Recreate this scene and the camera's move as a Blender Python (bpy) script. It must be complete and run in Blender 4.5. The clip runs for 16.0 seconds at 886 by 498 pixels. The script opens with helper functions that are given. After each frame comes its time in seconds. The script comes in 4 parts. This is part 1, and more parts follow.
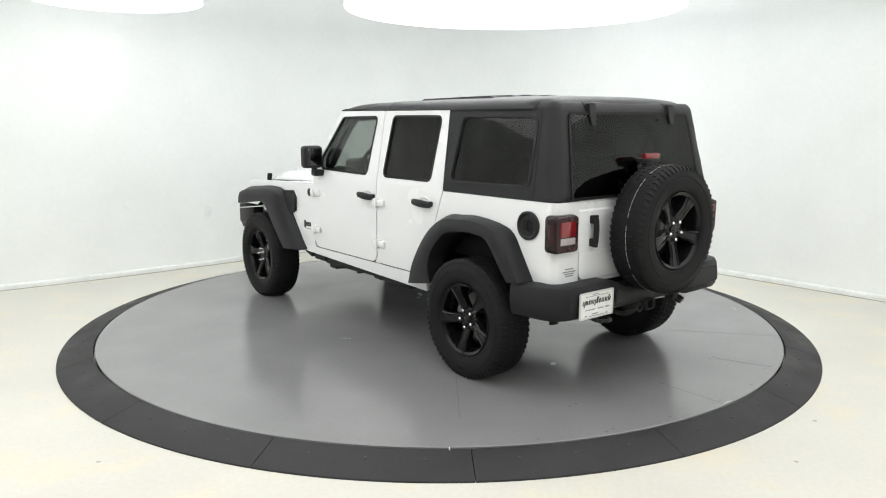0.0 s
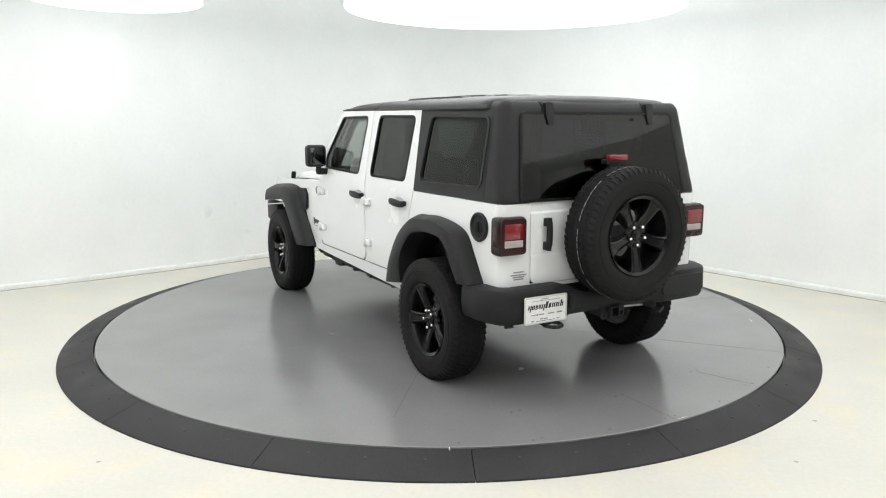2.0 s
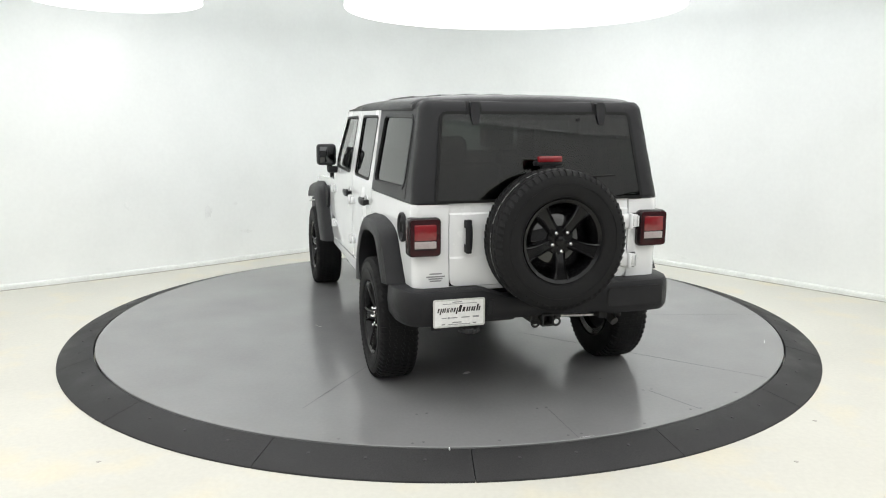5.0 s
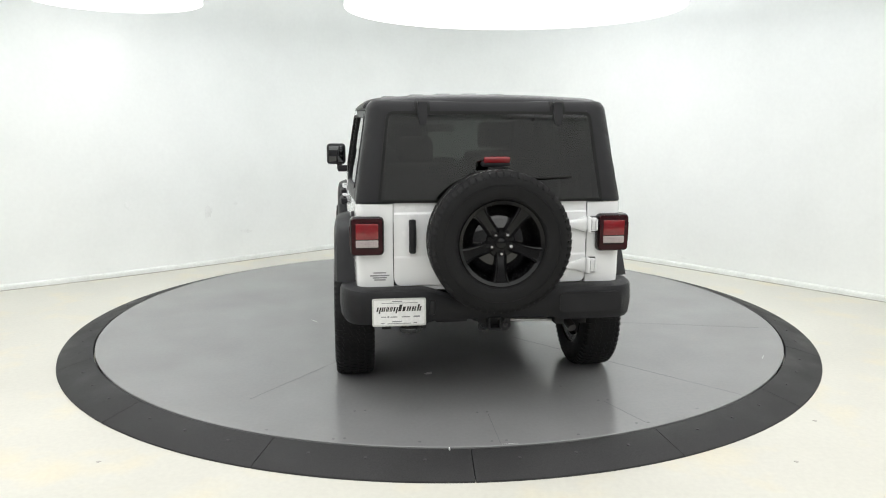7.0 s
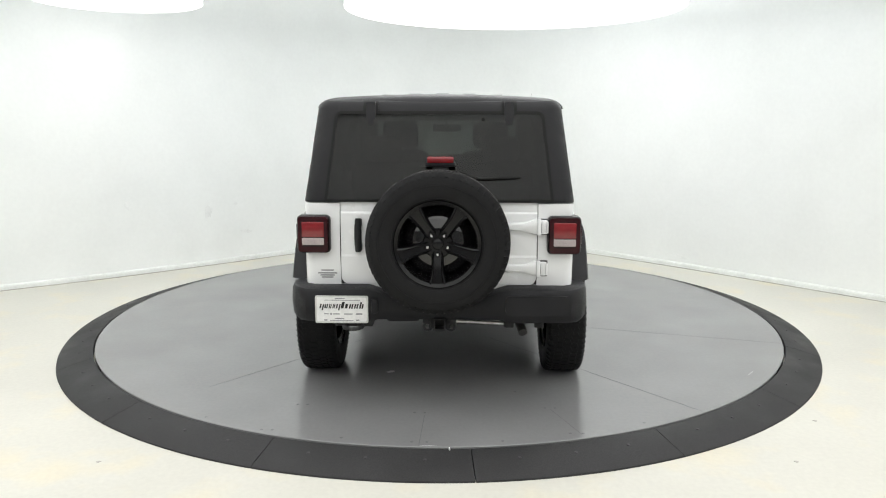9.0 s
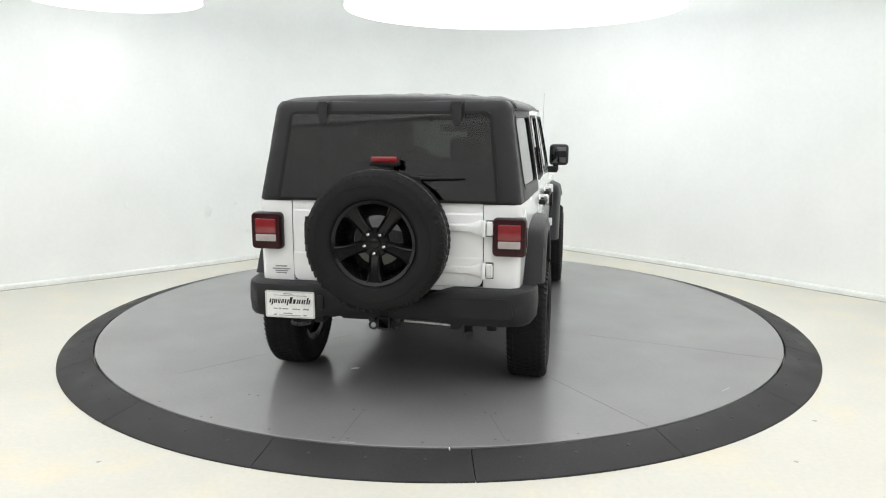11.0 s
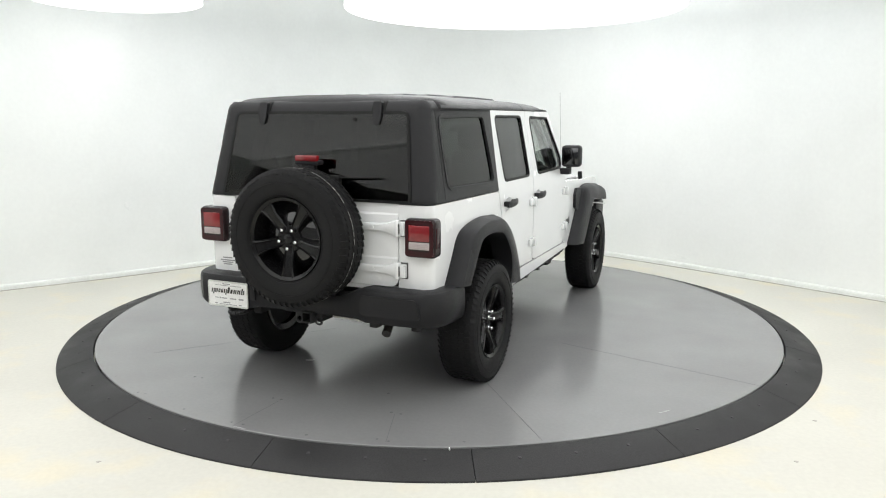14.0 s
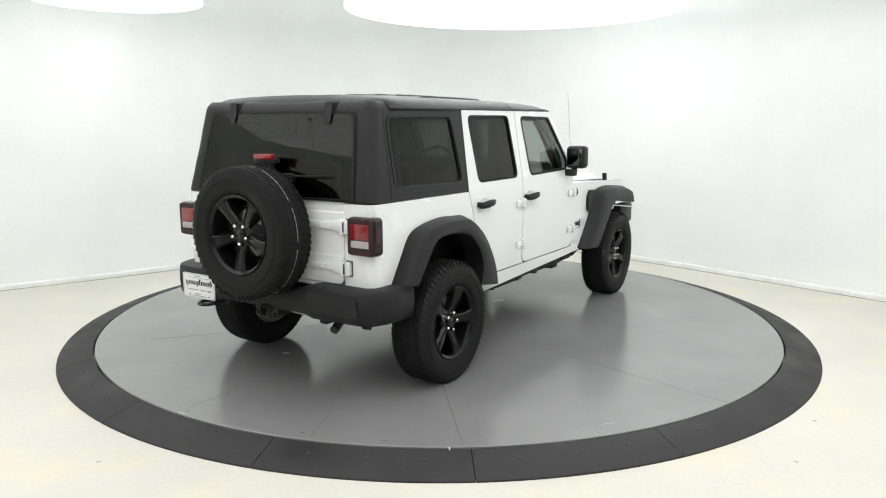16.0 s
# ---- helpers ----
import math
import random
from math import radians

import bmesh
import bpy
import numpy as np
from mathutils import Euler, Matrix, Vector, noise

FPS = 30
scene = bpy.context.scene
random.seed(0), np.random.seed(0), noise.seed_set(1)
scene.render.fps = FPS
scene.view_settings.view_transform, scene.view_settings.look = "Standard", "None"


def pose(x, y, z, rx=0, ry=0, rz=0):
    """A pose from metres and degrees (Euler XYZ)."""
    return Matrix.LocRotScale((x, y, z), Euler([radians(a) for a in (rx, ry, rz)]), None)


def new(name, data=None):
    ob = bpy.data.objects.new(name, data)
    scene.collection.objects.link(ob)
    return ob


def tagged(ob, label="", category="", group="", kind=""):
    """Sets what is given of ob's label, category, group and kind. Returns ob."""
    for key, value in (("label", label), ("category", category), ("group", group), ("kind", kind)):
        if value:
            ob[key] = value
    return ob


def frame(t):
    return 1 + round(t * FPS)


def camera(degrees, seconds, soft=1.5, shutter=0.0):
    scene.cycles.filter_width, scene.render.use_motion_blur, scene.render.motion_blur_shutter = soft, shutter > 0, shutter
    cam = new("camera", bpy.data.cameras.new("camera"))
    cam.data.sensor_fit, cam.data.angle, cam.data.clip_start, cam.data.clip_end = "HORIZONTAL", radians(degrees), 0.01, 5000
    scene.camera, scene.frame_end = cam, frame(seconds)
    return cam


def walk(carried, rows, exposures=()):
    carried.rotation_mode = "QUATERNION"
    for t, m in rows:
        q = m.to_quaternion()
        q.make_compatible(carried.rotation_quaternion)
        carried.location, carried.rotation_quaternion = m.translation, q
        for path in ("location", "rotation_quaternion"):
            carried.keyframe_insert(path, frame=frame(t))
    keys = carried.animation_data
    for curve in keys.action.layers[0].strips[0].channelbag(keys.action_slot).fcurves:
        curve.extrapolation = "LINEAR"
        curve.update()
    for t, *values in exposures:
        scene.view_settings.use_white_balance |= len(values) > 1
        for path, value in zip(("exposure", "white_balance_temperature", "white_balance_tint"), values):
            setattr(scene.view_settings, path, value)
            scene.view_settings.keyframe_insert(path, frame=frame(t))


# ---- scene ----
cam = camera(61.29, 16.0, soft=1.1)
EYE = Matrix.Translation((-0.116, -6.486, 1.770)) @ pose(0, 0, 0, 90 - 9.933, 0, -1.2525) @ pose(0, 0, 0, 0, 0, 0.124)
walk(cam, [(0.0, EYE), (16.0, EYE)], exposures=[(0.0, -0.10), (16.0, -0.10)])

# ---- light: white room lit by round ceiling light panels, plus two unseen fill panels ----
world = bpy.data.worlds.new("world")
scene.world = world
world.use_nodes = True
world.node_tree.nodes["Background"].inputs[0].default_value = (0.9, 0.95, 1.0, 1)
world.node_tree.nodes["Background"].inputs[1].default_value = 0.1
PANEL_GLOW, FILL_GLOW, REAR_FILL_GLOW, SHELL_FILL_GLOW = 2.45, 1.56, 1.08, 1.9

DECK = 0.072            # height of the turntable's top above the floor
R_DISC, R_RING = 2.805, 3.064
CAR_SCALE = 0.9766
AXIS = (-0.0027, -0.1515)           # where the car turns
OFF_X, OFF_Y = 0.0504 * CAR_SCALE, -1.2992 * CAR_SCALE     # rear axle centre from there


def turn_at(t):
    return 37.573 - 4.4815 * t + 0.00102 * t * t


# ---- materials ----
def mat(name, color, rough=0.5, metal=0.0, grain=(60.0, 0.06), patch=(2.0, 0.06), bump=(200.0, 0.0), rough_var=0.1,
        coat=0.0, emit=None, spec=0.5, warm=None):
    """Principled surface with fine grain, larger patches, relief and uneven gloss."""
    m = bpy.data.materials.new(name)
    m.use_nodes = True
    nt = m.node_tree
    b = nt.nodes["Principled BSDF"]
    co = nt.nodes.new("ShaderNodeTexCoord")

    def noise_node(scale, detail=4.0):
        n = nt.nodes.new("ShaderNodeTexNoise")
        n.inputs["Scale"].default_value = scale
        n.inputs["Detail"].default_value = detail
        nt.links.new(co.outputs["Object"], n.inputs["Vector"])
        return n
    fine, big = noise_node(grain[0]), noise_node(patch[0], 6.0)

    def ranged(src, amount):
        r = nt.nodes.new("ShaderNodeMapRange")
        r.inputs["From Min"].default_value, r.inputs["From Max"].default_value = 0.3, 0.7
        r.inputs["To Min"].default_value, r.inputs["To Max"].default_value = 1 - amount, 1 + amount
        nt.links.new(src.outputs["Fac"], r.inputs["Value"])
        return r
    mul = nt.nodes.new("ShaderNodeMath")
    mul.operation = "MULTIPLY"
    nt.links.new(ranged(fine, grain[1]).outputs[0], mul.inputs[0])
    nt.links.new(ranged(big, patch[1]).outputs[0], mul.inputs[1])
    sc = nt.nodes.new("ShaderNodeVectorMath")
    sc.operation = "SCALE"
    sc.inputs[0].default_value = color
    if warm:
        mx = nt.nodes.new("ShaderNodeMix")
        mx.data_type = "RGBA"
        mx.inputs["A"].default_value = (*color, 1)
        mx.inputs["B"].default_value = (*warm[0], 1)
        wn = noise_node(warm[1], 5.0)
        rr = nt.nodes.new("ShaderNodeMapRange")
        rr.inputs["From Min"].default_value, rr.inputs["From Max"].default_value = warm[2], warm[3]
        nt.links.new(wn.outputs["Fac"], rr.inputs["Value"])
        nt.links.new(rr.outputs[0], mx.inputs["Factor"])
        nt.links.new(mx.outputs["Result"], sc.inputs[0])
    nt.links.new(mul.outputs[0], sc.inputs["Scale"])
    nt.links.new(sc.outputs[0], b.inputs["Base Color"])
    ro = nt.nodes.new("ShaderNodeMapRange")
    ro.inputs["From Min"].default_value, ro.inputs["From Max"].default_value = 0.3, 0.7
    ro.inputs["To Min"].default_value, ro.inputs["To Max"].default_value = max(0.02, rough * (1 - rough_var)), min(1, rough * (1 + rough_var))
    nt.links.new(big.outputs["Fac"], ro.inputs["Value"])
    nt.links.new(ro.outputs[0], b.inputs["Roughness"])
    b.inputs["Metallic"].default_value = metal
    b.inputs["Specular IOR Level"].default_value = spec
    b.inputs["Coat Weight"].default_value = coat
    b.inputs["Coat Roughness"].default_value = 0.06
    if bump[1] > 0:
        bn = noise_node(bump[0], 3.0)
        bp = nt.nodes.new("ShaderNodeBump")
        bp.inputs["Strength"].default_value = bump[1]
        bp.inputs["Distance"].default_value = 0.002
        nt.links.new(bn.outputs["Fac"], bp.inputs["Height"])
        nt.links.new(bp.outputs[0], b.inputs["Normal"])
    if emit:
        b.inputs["Emission Color"].default_value = (*emit[0], 1)
        b.inputs["Emission Strength"].default_value = emit[1]
    return m


def glass(name, tint, rough=0.0):
    m = bpy.data.materials.new(name)
    m.use_nodes = True
    nt = m.node_tree
    nt.nodes.remove(nt.nodes["Principled BSDF"])
    out = nt.nodes["Material Output"]
    tr, gl, mx, fr, po, mu = (nt.nodes.new("ShaderNode" + k) for k in ("BsdfTransparent", "BsdfGlossy", "MixShader", "LayerWeight", "Math", "Math"))
    tr.inputs["Color"].default_value = (*tint, 1)
    gl.inputs["Color"].default_value = (1, 1, 1, 1)
    gl.inputs["Roughness"].default_value = rough
    fr.inputs["Blend"].default_value = 0.5
    po.operation, mu.operation = "POWER", "MULTIPLY_ADD"
    po.inputs[1].default_value = 5.0
    mu.inputs[1].default_value, mu.inputs[2].default_value = 0.96, 0.027
    nt.links.new(fr.outputs["Facing"], po.inputs[0])
    nt.links.new(po.outputs[0], mu.inputs[0])
    nt.links.new(mu.outputs[0], mx.inputs[0])
    nt.links.new(tr.outputs[0], mx.inputs[1])
    nt.links.new(gl.outputs[0], mx.inputs[2])
    nt.links.new(mx.outputs[0], out.inputs["Surface"])
    return m


M_FLOOR = mat("painted_floor", (0.625, 0.611, 0.55), 0.55, grain=(35, 0.03), patch=(1.1, 0.05), bump=(90, 0.15), warm=((0.672, 0.626, 0.505), 2.3, 0.52, 0.72))
M_WALL = mat("wall_paint", (0.886, 0.904, 0.886), 0.7, grain=(25, 0.012), patch=(1.3, 0.025), bump=(70, 0.08), warm=((0.866, 0.884, 0.864), 0.9, 0.5, 0.7))
M_TRIM = mat("trim_paint", (0.80, 0.82, 0.79), 0.5, patch=(6, 0.05))
M_SHADE_SPECK = mat("shade_line_and_speck", (0.42, 0.40, 0.36), 0.9, patch=(3, 0.3))
M_SCUFF = mat("wall_scuff", (0.858, 0.872, 0.856), 0.8, grain=(60, 0.03), patch=(12, 0.05))
M_CEIL = mat("ceiling_paint", (0.85, 0.86, 0.86), 0.8)
M_DISC = mat("coated_deck", (0.215, 0.215, 0.216), 0.19, grain=(45, 0.03), patch=(1.4, 0.07), bump=(30, 0.05), rough_var=0.22, spec=0.75)
M_MARK = mat("dried_mark", (0.36, 0.36, 0.345), 0.6, patch=(30, 0.3))
M_SEAM = mat("seam_dark", (0.10, 0.10, 0.10), 0.8)
M_RING = mat("ramp_rubber", (0.034, 0.0335, 0.0345), 0.6, grain=(140, 0.22), patch=(3, 0.24), bump=(120, 0.5), rough_var=0.25, spec=0.22)
M_EDGE = mat("deck_edge", (0.05, 0.045, 0.05), 0.6)
M_LAMP = mat("panel_diffuser", (0.9, 0.9, 0.9), 0.6, emit=((0.985, 0.995, 1.0), PANEL_GLOW))
M_FILL = mat("fill_diffuser", (0.9, 0.9, 0.9), 0.6, emit=((0.985, 0.995, 1.0), FILL_GLOW))
M_REAR_FILL = mat("rear_fill_diffuser", (0.9, 0.9, 0.9), 0.6, emit=((0.985, 0.995, 1.0), REAR_FILL_GLOW))
M_DIM_WALL = mat("bounce_dimming_grey", (0.30, 0.30, 0.31), 0.7, patch=(1.0, 0.08))
# frame and wires glow too, added to brighten the ceiling and upper wall
M_FILL_SHELL = mat("fill_glow_shell", (0.85, 0.86, 0.87), 0.6, emit=((0.97, 0.99, 1.0), SHELL_FILL_GLOW))
M_WHITE = mat("white_car_paint", (0.83, 0.838, 0.842), 0.26, grain=(300, 0.008), patch=(3, 0.012), coat=0.8)
M_TOP = mat("hardtop_plastic", (0.0138, 0.0138, 0.0154), 0.36, grain=(400, 0.2), patch=(5, 0.10), bump=(900, 0.3), spec=0.25)
M_PLAST = mat("flare_plastic", (0.0185, 0.0185, 0.0203), 0.44, grain=(350, 0.15), patch=(5, 0.12), bump=(700, 0.3), spec=0.20)
M_TYRE = mat("tyre_rubber", (0.0115, 0.0115, 0.012), 0.62, grain=(120, 0.15), patch=(8, 0.2), bump=(300, 0.3), spec=0.16)
M_RIM = mat("gloss_black_alloy", (0.005, 0.005, 0.0055), 0.2, 0.0, grain=(100, 0.05), patch=(9, 0.1), spec=0.27)
M_DISH = mat("polished_black_alloy", (0.005, 0.005, 0.0055), 0.07, 0.0, patch=(9, 0.1), spec=0.7)
M_CHROME = mat("chrome_nut", (0.85, 0.85, 0.85), 0.12, 1.0)
M_CALIPER = mat("cast_metal", (0.30, 0.30, 0.29), 0.5, 0.3, patch=(40, 0.25))
M_SILVER = mat("heat_shield_alloy", (0.55, 0.55, 0.54), 0.35, 0.9, patch=(30, 0.2), bump=(60, 0.3))
M_PIPE = mat("sooty_steel", (0.055, 0.052, 0.05), 0.45, 0.6, patch=(18, 0.3))
M_STEEL = mat("dull_steel", (0.20, 0.195, 0.19), 0.45, 0.85, patch=(8, 0.2))
M_DARK = mat("underbody_black", (0.016, 0.016, 0.017), 0.75, patch=(6, 0.2), bump=(200, 0.2))
M_SEAL = mat("rubber_seal", (0.009, 0.009, 0.009), 0.5, spec=0.2)
M_CABIN = mat("cabin_black", (0.022, 0.022, 0.023), 0.75, patch=(7, 0.15))
M_BELT = mat("belt_webbing", (0.10, 0.10, 0.10), 0.7, patch=(60, 0.1))
M_HEAD = mat("headliner_grey", (0.10, 0.10, 0.10), 0.9)
M_TINT = glass("tinted_glass", (0.225, 0.245, 0.235))
M_CLEAR = glass("clear_glass", (0.73, 0.755, 0.74))
M_MIRROR = mat("mirror_glass", (0.09, 0.092, 0.095), 0.03, 1.0, rough_var=0.0)
M_RED = mat("red_lens", (0.21, 0.009, 0.013), 0.12, coat=0.7, grain=(160, 0.12), patch=(20, 0.12))
M_DKRED = mat("dark_red_lens", (0.030, 0.006, 0.008), 0.14, spec=0.35)
M_SMOKE = mat("smoked_housing", (0.016, 0.009, 0.010), 0.2, spec=0.3)
M_WLENS = mat("white_lens", (0.44, 0.38, 0.375), 0.14, coat=0.4, grain=(160, 0.06), patch=(25, 0.06))
M_PLATE = mat("plate_white", (0.80, 0.80, 0.79), 0.3, coat=0.3)
M_INK = mat("print_black", (0.012, 0.012, 0.012), 0.4)
M_INKG = mat("print_grey", (0.25, 0.25, 0.26), 0.4)
M_DASH = mat("tyre_mark_white", (0.42, 0.42, 0.40), 0.7)
M_DECAL = mat("white_tag", (0.60, 0.61, 0.58), 0.5)


# ---- building helpers ----
def mesh_of(bm, name, material, smooth=35):
    bmesh.ops.remove_doubles(bm, verts=bm.verts, dist=1e-5)
    bmesh.ops.recalc_face_normals(bm, faces=bm.faces)
    me = bpy.data.meshes.new(name)
    bm.to_mesh(me)
    bm.free()
    for f in me.polygons:
        f.use_smooth = smooth > 0
    if smooth:
        me.set_sharp_from_angle(angle=radians(smooth))
    me.materials.append(material)
    return me


def part(name, bm, material, parent, label="", smooth=35):
    ob = new(name, mesh_of(bm, name, material, smooth))
    ob.parent = parent
    if label:
        tagged(ob, label)
    return ob


def share(name, me, parent, m):
    ob = new(name, me)
    ob.parent = parent
    ob.matrix_basis = m
    return ob


def box(bm, lo, hi, bevel=0.0, seg=2, m=None):
    """A box between two corners, its edges rounded."""
    t = bmesh.new()
    bmesh.ops.create_cube(t, size=1)
    for v in t.verts:
        v.co = Vector([lo[i] + (v.co[i] + 0.5) * (hi[i] - lo[i]) for i in range(3)])
    if bevel > 0:
        bmesh.ops.bevel(t, geom=list(t.edges), offset=bevel, segments=seg, profile=0.5, affect="EDGES")
    if m is not None:
        t.transform(m)
    return merge(bm, t)


def merge(bm, t):
    idx = {}
    for v in t.verts:
        idx[v] = bm.verts.new(v.co)
    for f in t.faces:
        try:
            bm.faces.new([idx[v] for v in f.verts])
        except ValueError:
            pass
    t.free()
    return bm


def tube(bm, a, b, r, seg=12, r2=None):
    a, b = Vector(a), Vector(b)
    t = bmesh.new()
    bmesh.ops.create_cone(t, cap_ends=True, segments=seg, radius1=r, radius2=r if r2 is None else r2, depth=(b - a).length)
    q = (b - a).to_track_quat("Z", "Y").to_matrix().to_4x4()
    t.transform(Matrix.Translation((a + b) / 2) @ q)
    return merge(bm, t)


def loft(bm, rings, closed=False, caps=False):
    """Skins a row of point rows with quads; closed joins each row's ends."""
    vs = [[bm.verts.new(p) for p in r] for r in rings]
    n = len(vs[0])
    for i in range(len(vs) - 1):
        for j in range(n if closed else n - 1):
            k = (j + 1) % n
            bm.faces.new((vs[i][j], vs[i][k], vs[i + 1][k], vs[i + 1][j]))
    if caps:
        bm.faces.new(vs[0])
        bm.faces.new(list(reversed(vs[-1])))
    return bm


def lathe(bm, profile, seg, close=False):
    """Turns (radius, x) points round the x axis."""
    rings = [[(x, r * math.cos(2 * math.pi * i / seg), r * math.sin(2 * math.pi * i / seg)) for i in range(seg)] for r, x in profile]
    if close:
        rings.append(rings[0])
    return loft(bm, rings, closed=True)


def rounded(pts, r, n=5):
    """A polygon with its corners rounded; r is one radius or one for each corner."""
    out = []
    k = len(pts)
    for i in range(k):
        ri = r[i] if isinstance(r, (list, tuple)) else r
        p, a, b = Vector(pts[i]), Vector(pts[i - 1]), Vector(pts[(i + 1) % k])
        if ri <= 0:
            out.append(tuple(p))
            continue
        u, w = (a - p).normalized(), (b - p).normalized()
        half = u.angle(w) / 2
        d = min(ri / math.tan(half), 0.48 * (a - p).length, 0.48 * (b - p).length)
        s, e = p + u * d, p + w * d
        for j in range(n + 1):
            f = j / n
            out.append(tuple((1 - f) ** 2 * s + 2 * f * (1 - f) * p + f * f * e))
    return out


def sheet(bm, outer, holes, place, thick, cuts=(), cuts_u=()):
    """A plate in (u, v) with holes, laid by place(u, v, depth), with real thickness."""
    t = bmesh.new()
    for loop in [outer, *holes]:
        vs = [t.verts.new((p[0], p[1], 0)) for p in loop]
        for i in range(len(vs)):
            t.edges.new((vs[i - 1], vs[i]))
    bmesh.ops.triangle_fill(t, use_beauty=True, use_dissolve=False, edges=list(t.edges))
    for c in cuts:
        bmesh.ops.bisect_plane(t, geom=[*t.verts, *t.edges, *t.faces], plane_co=(0, c, 0), plane_no=(0, 1, 0))
    for c in cuts_u:
        bmesh.ops.bisect_plane(t, geom=[*t.verts, *t.edges, *t.faces], plane_co=(c, 0, 0), plane_no=(1, 0, 0))
    front, back = {}, {}
    for v in t.verts:
        front[v] = bm.verts.new(place(v.co.x, v.co.y, 0.0))
        back[v] = bm.verts.new(place(v.co.x, v.co.y, thick))
    for f in t.faces:
        bm.faces.new([front[v] for v in f.verts])
        bm.faces.new([back[v] for v in reversed(f.verts)])
    for e in t.edges:
        if len(e.link_faces) == 1:
            a, b = e.verts
            bm.faces.new((front[a], front[b], back[b], back[a]))
    t.free()
    return bm


def spline(pts, n):
    """Smooth curve through points."""
    ps = [Vector(p) for p in pts]
    ps = [2 * ps[0] - ps[1], *ps, 2 * ps[-1] - ps[-2]]
    out = []
    for i in range(1, len(ps) - 2):
        a, b, c, d = ps[i - 1:i + 3]
        for j in range(n):
            t = j / n
            out.append(0.5 * (2 * b + (c - a) * t + (2 * a - 5 * b + 4 * c - d) * t * t + (3 * b - a - 3 * c + d) * t ** 3))
    out.append(ps[-2])
    return out


# ---- the room ----
def build_room():
    H = 3.7
    cove = spline([(-6.6, -0.35), (-5.5, 0.5), (-4.53, 1.15), (-3.63, 1.79), (-2.6, 2.64), (-2.0, 3.17), (-1.2, 3.82), (-0.5, 4.25), (0.2, 4.4), (0.9, 4.2),
                   (1.5, 3.78), (2.09, 3.21), (2.92, 2.32), (3.79, 1.28), (4.39, 0.56), (5.4, -0.65), (6.4, -1.95)], 6)

    def wall_strip(name, line, label, material=M_WALL):
        n = len(line)
        norms = []
        for i in range(n):
            d = (line[min(i + 1, n - 1)] - line[max(i - 1, 0)]).normalized()
            norms.append(Vector((-d.y, d.x)))
        bm = bmesh.new()
        rows = []
        for p, q in zip(line, norms):
            o = p + q * 0.15
            rows.append([(p.x, p.y, -0.02), (p.x, p.y, 1.2), (p.x, p.y, 2.4), (p.x, p.y, H), (o.x, o.y, H), (o.x, o.y, -0.02)])
        loft(bm, rows, closed=True, caps=True)
        ob = new(name, mesh_of(bm, name, material, 40))
        tagged(ob, label, "wall", kind="structure")
        return norms
    norms = wall_strip("wall_north", cove, "white painted curved studio wall with faint scuffs")
    # rounded skirting at the foot of the curved wall
    bm = bmesh.new()
    prof = [(0.0, 0.0), (0.022, 0.0), (0.024, 0.035), (0.02, 0.052), (0.012, 0.060), (0.0, 0.062)]
    loft(bm, [[(p.x - q.x * a, p.y - q.y * a, b) for a, b in prof] for p, q in zip(cove, norms)], closed=True, caps=True)
    tagged(new("baseboard", mesh_of(bm, "baseboard", M_TRIM, 60)), "white painted skirting along the wall foot", "baseboard", kind="structure")
    # grey strip that paints in the shadow line under the skirting
    bm = bmesh.new()
    loft(bm, [[(p.x - q.x * a, p.y - q.y * a, b) for a, b in ((0.0, 0.0), (0.027, 0.0), (0.026, 0.007), (0.0, 0.009))] for p, q in zip(cove, norms)], closed=True, caps=True)
    tagged(new("trim", mesh_of(bm, "trim", M_SHADE_SPECK, 60)), "grey strip painted as the shadow line at the wall foot", "trim", kind="structure")
    bm = bmesh.new()
    box(bm, (-7, -9.4, -0.25), (7, 5, 0.0))
    tagged(new("floor", mesh_of(bm, "floor", M_FLOOR, 0)), "cream painted concrete floor with pale stains", "floor", kind="structure")
    # faint scuffs on the wall and specks on the floor
    wall = bpy.data.objects["wall_north"]
    for x, z, w, hh in ((-3.45, 0.80, 0.05, 0.06), (-2.79, 0.66, 0.06, 0.10), (-2.43, 0.73, 0.05, 0.025), (-2.38, 0.37, 0.11, 0.03), (2.95, 0.13, 0.16, 0.03)):
        i = min(range(len(cove)), key=lambda j: abs(cove[j].x - x))
        p, q = cove[i], norms[i]
        d = Vector((q.y, -q.x))
        bm = bmesh.new()
        loop = []
        for k in range(24):
            f = 2 * math.pi * k / 24
            g = 0.7 + 0.5 * noise.noise(Vector((2 * math.cos(f), 2 * math.sin(f), 7 * x)))
            loop.append((w * g * math.cos(f), z + hh * g * math.sin(f)))
        sheet(bm, loop, [], lambda u, v, dd: (p.x + d.x * u - q.x * (0.004 - dd), p.y + d.y * u - q.y * (0.004 - dd), v), 0.0035)
        part("scuff_mark", bm, M_SCUFF, wall, "faint grey scuff", 0)
    floor = bpy.data.objects["floor"]
    for x, y, r in ((-1.83, -2.80, 0.012), (1.82, -2.86, 0.010), (2.19, -2.33, 0.011), (-2.28, 1.10, 0.010)):
        bm = bmesh.new()
        loop = [(x + r * (1 + 0.4 * math.sin(3 * f)) * math.cos(f), y + r * math.sin(f)) for f in [2 * math.pi * k / 12 for k in range(12)]]
        sheet(bm, loop, [], lambda u, v, dd: (u, v, 0.0012 - dd), 0.001)
        part("floor_speck", bm, M_SHADE_SPECK, floor, "small dark speck", 0)
    wall_strip("wall_east", [Vector((6.4, -1.95)), Vector((6.4, -4.8))], "plain white painted studio side wall")
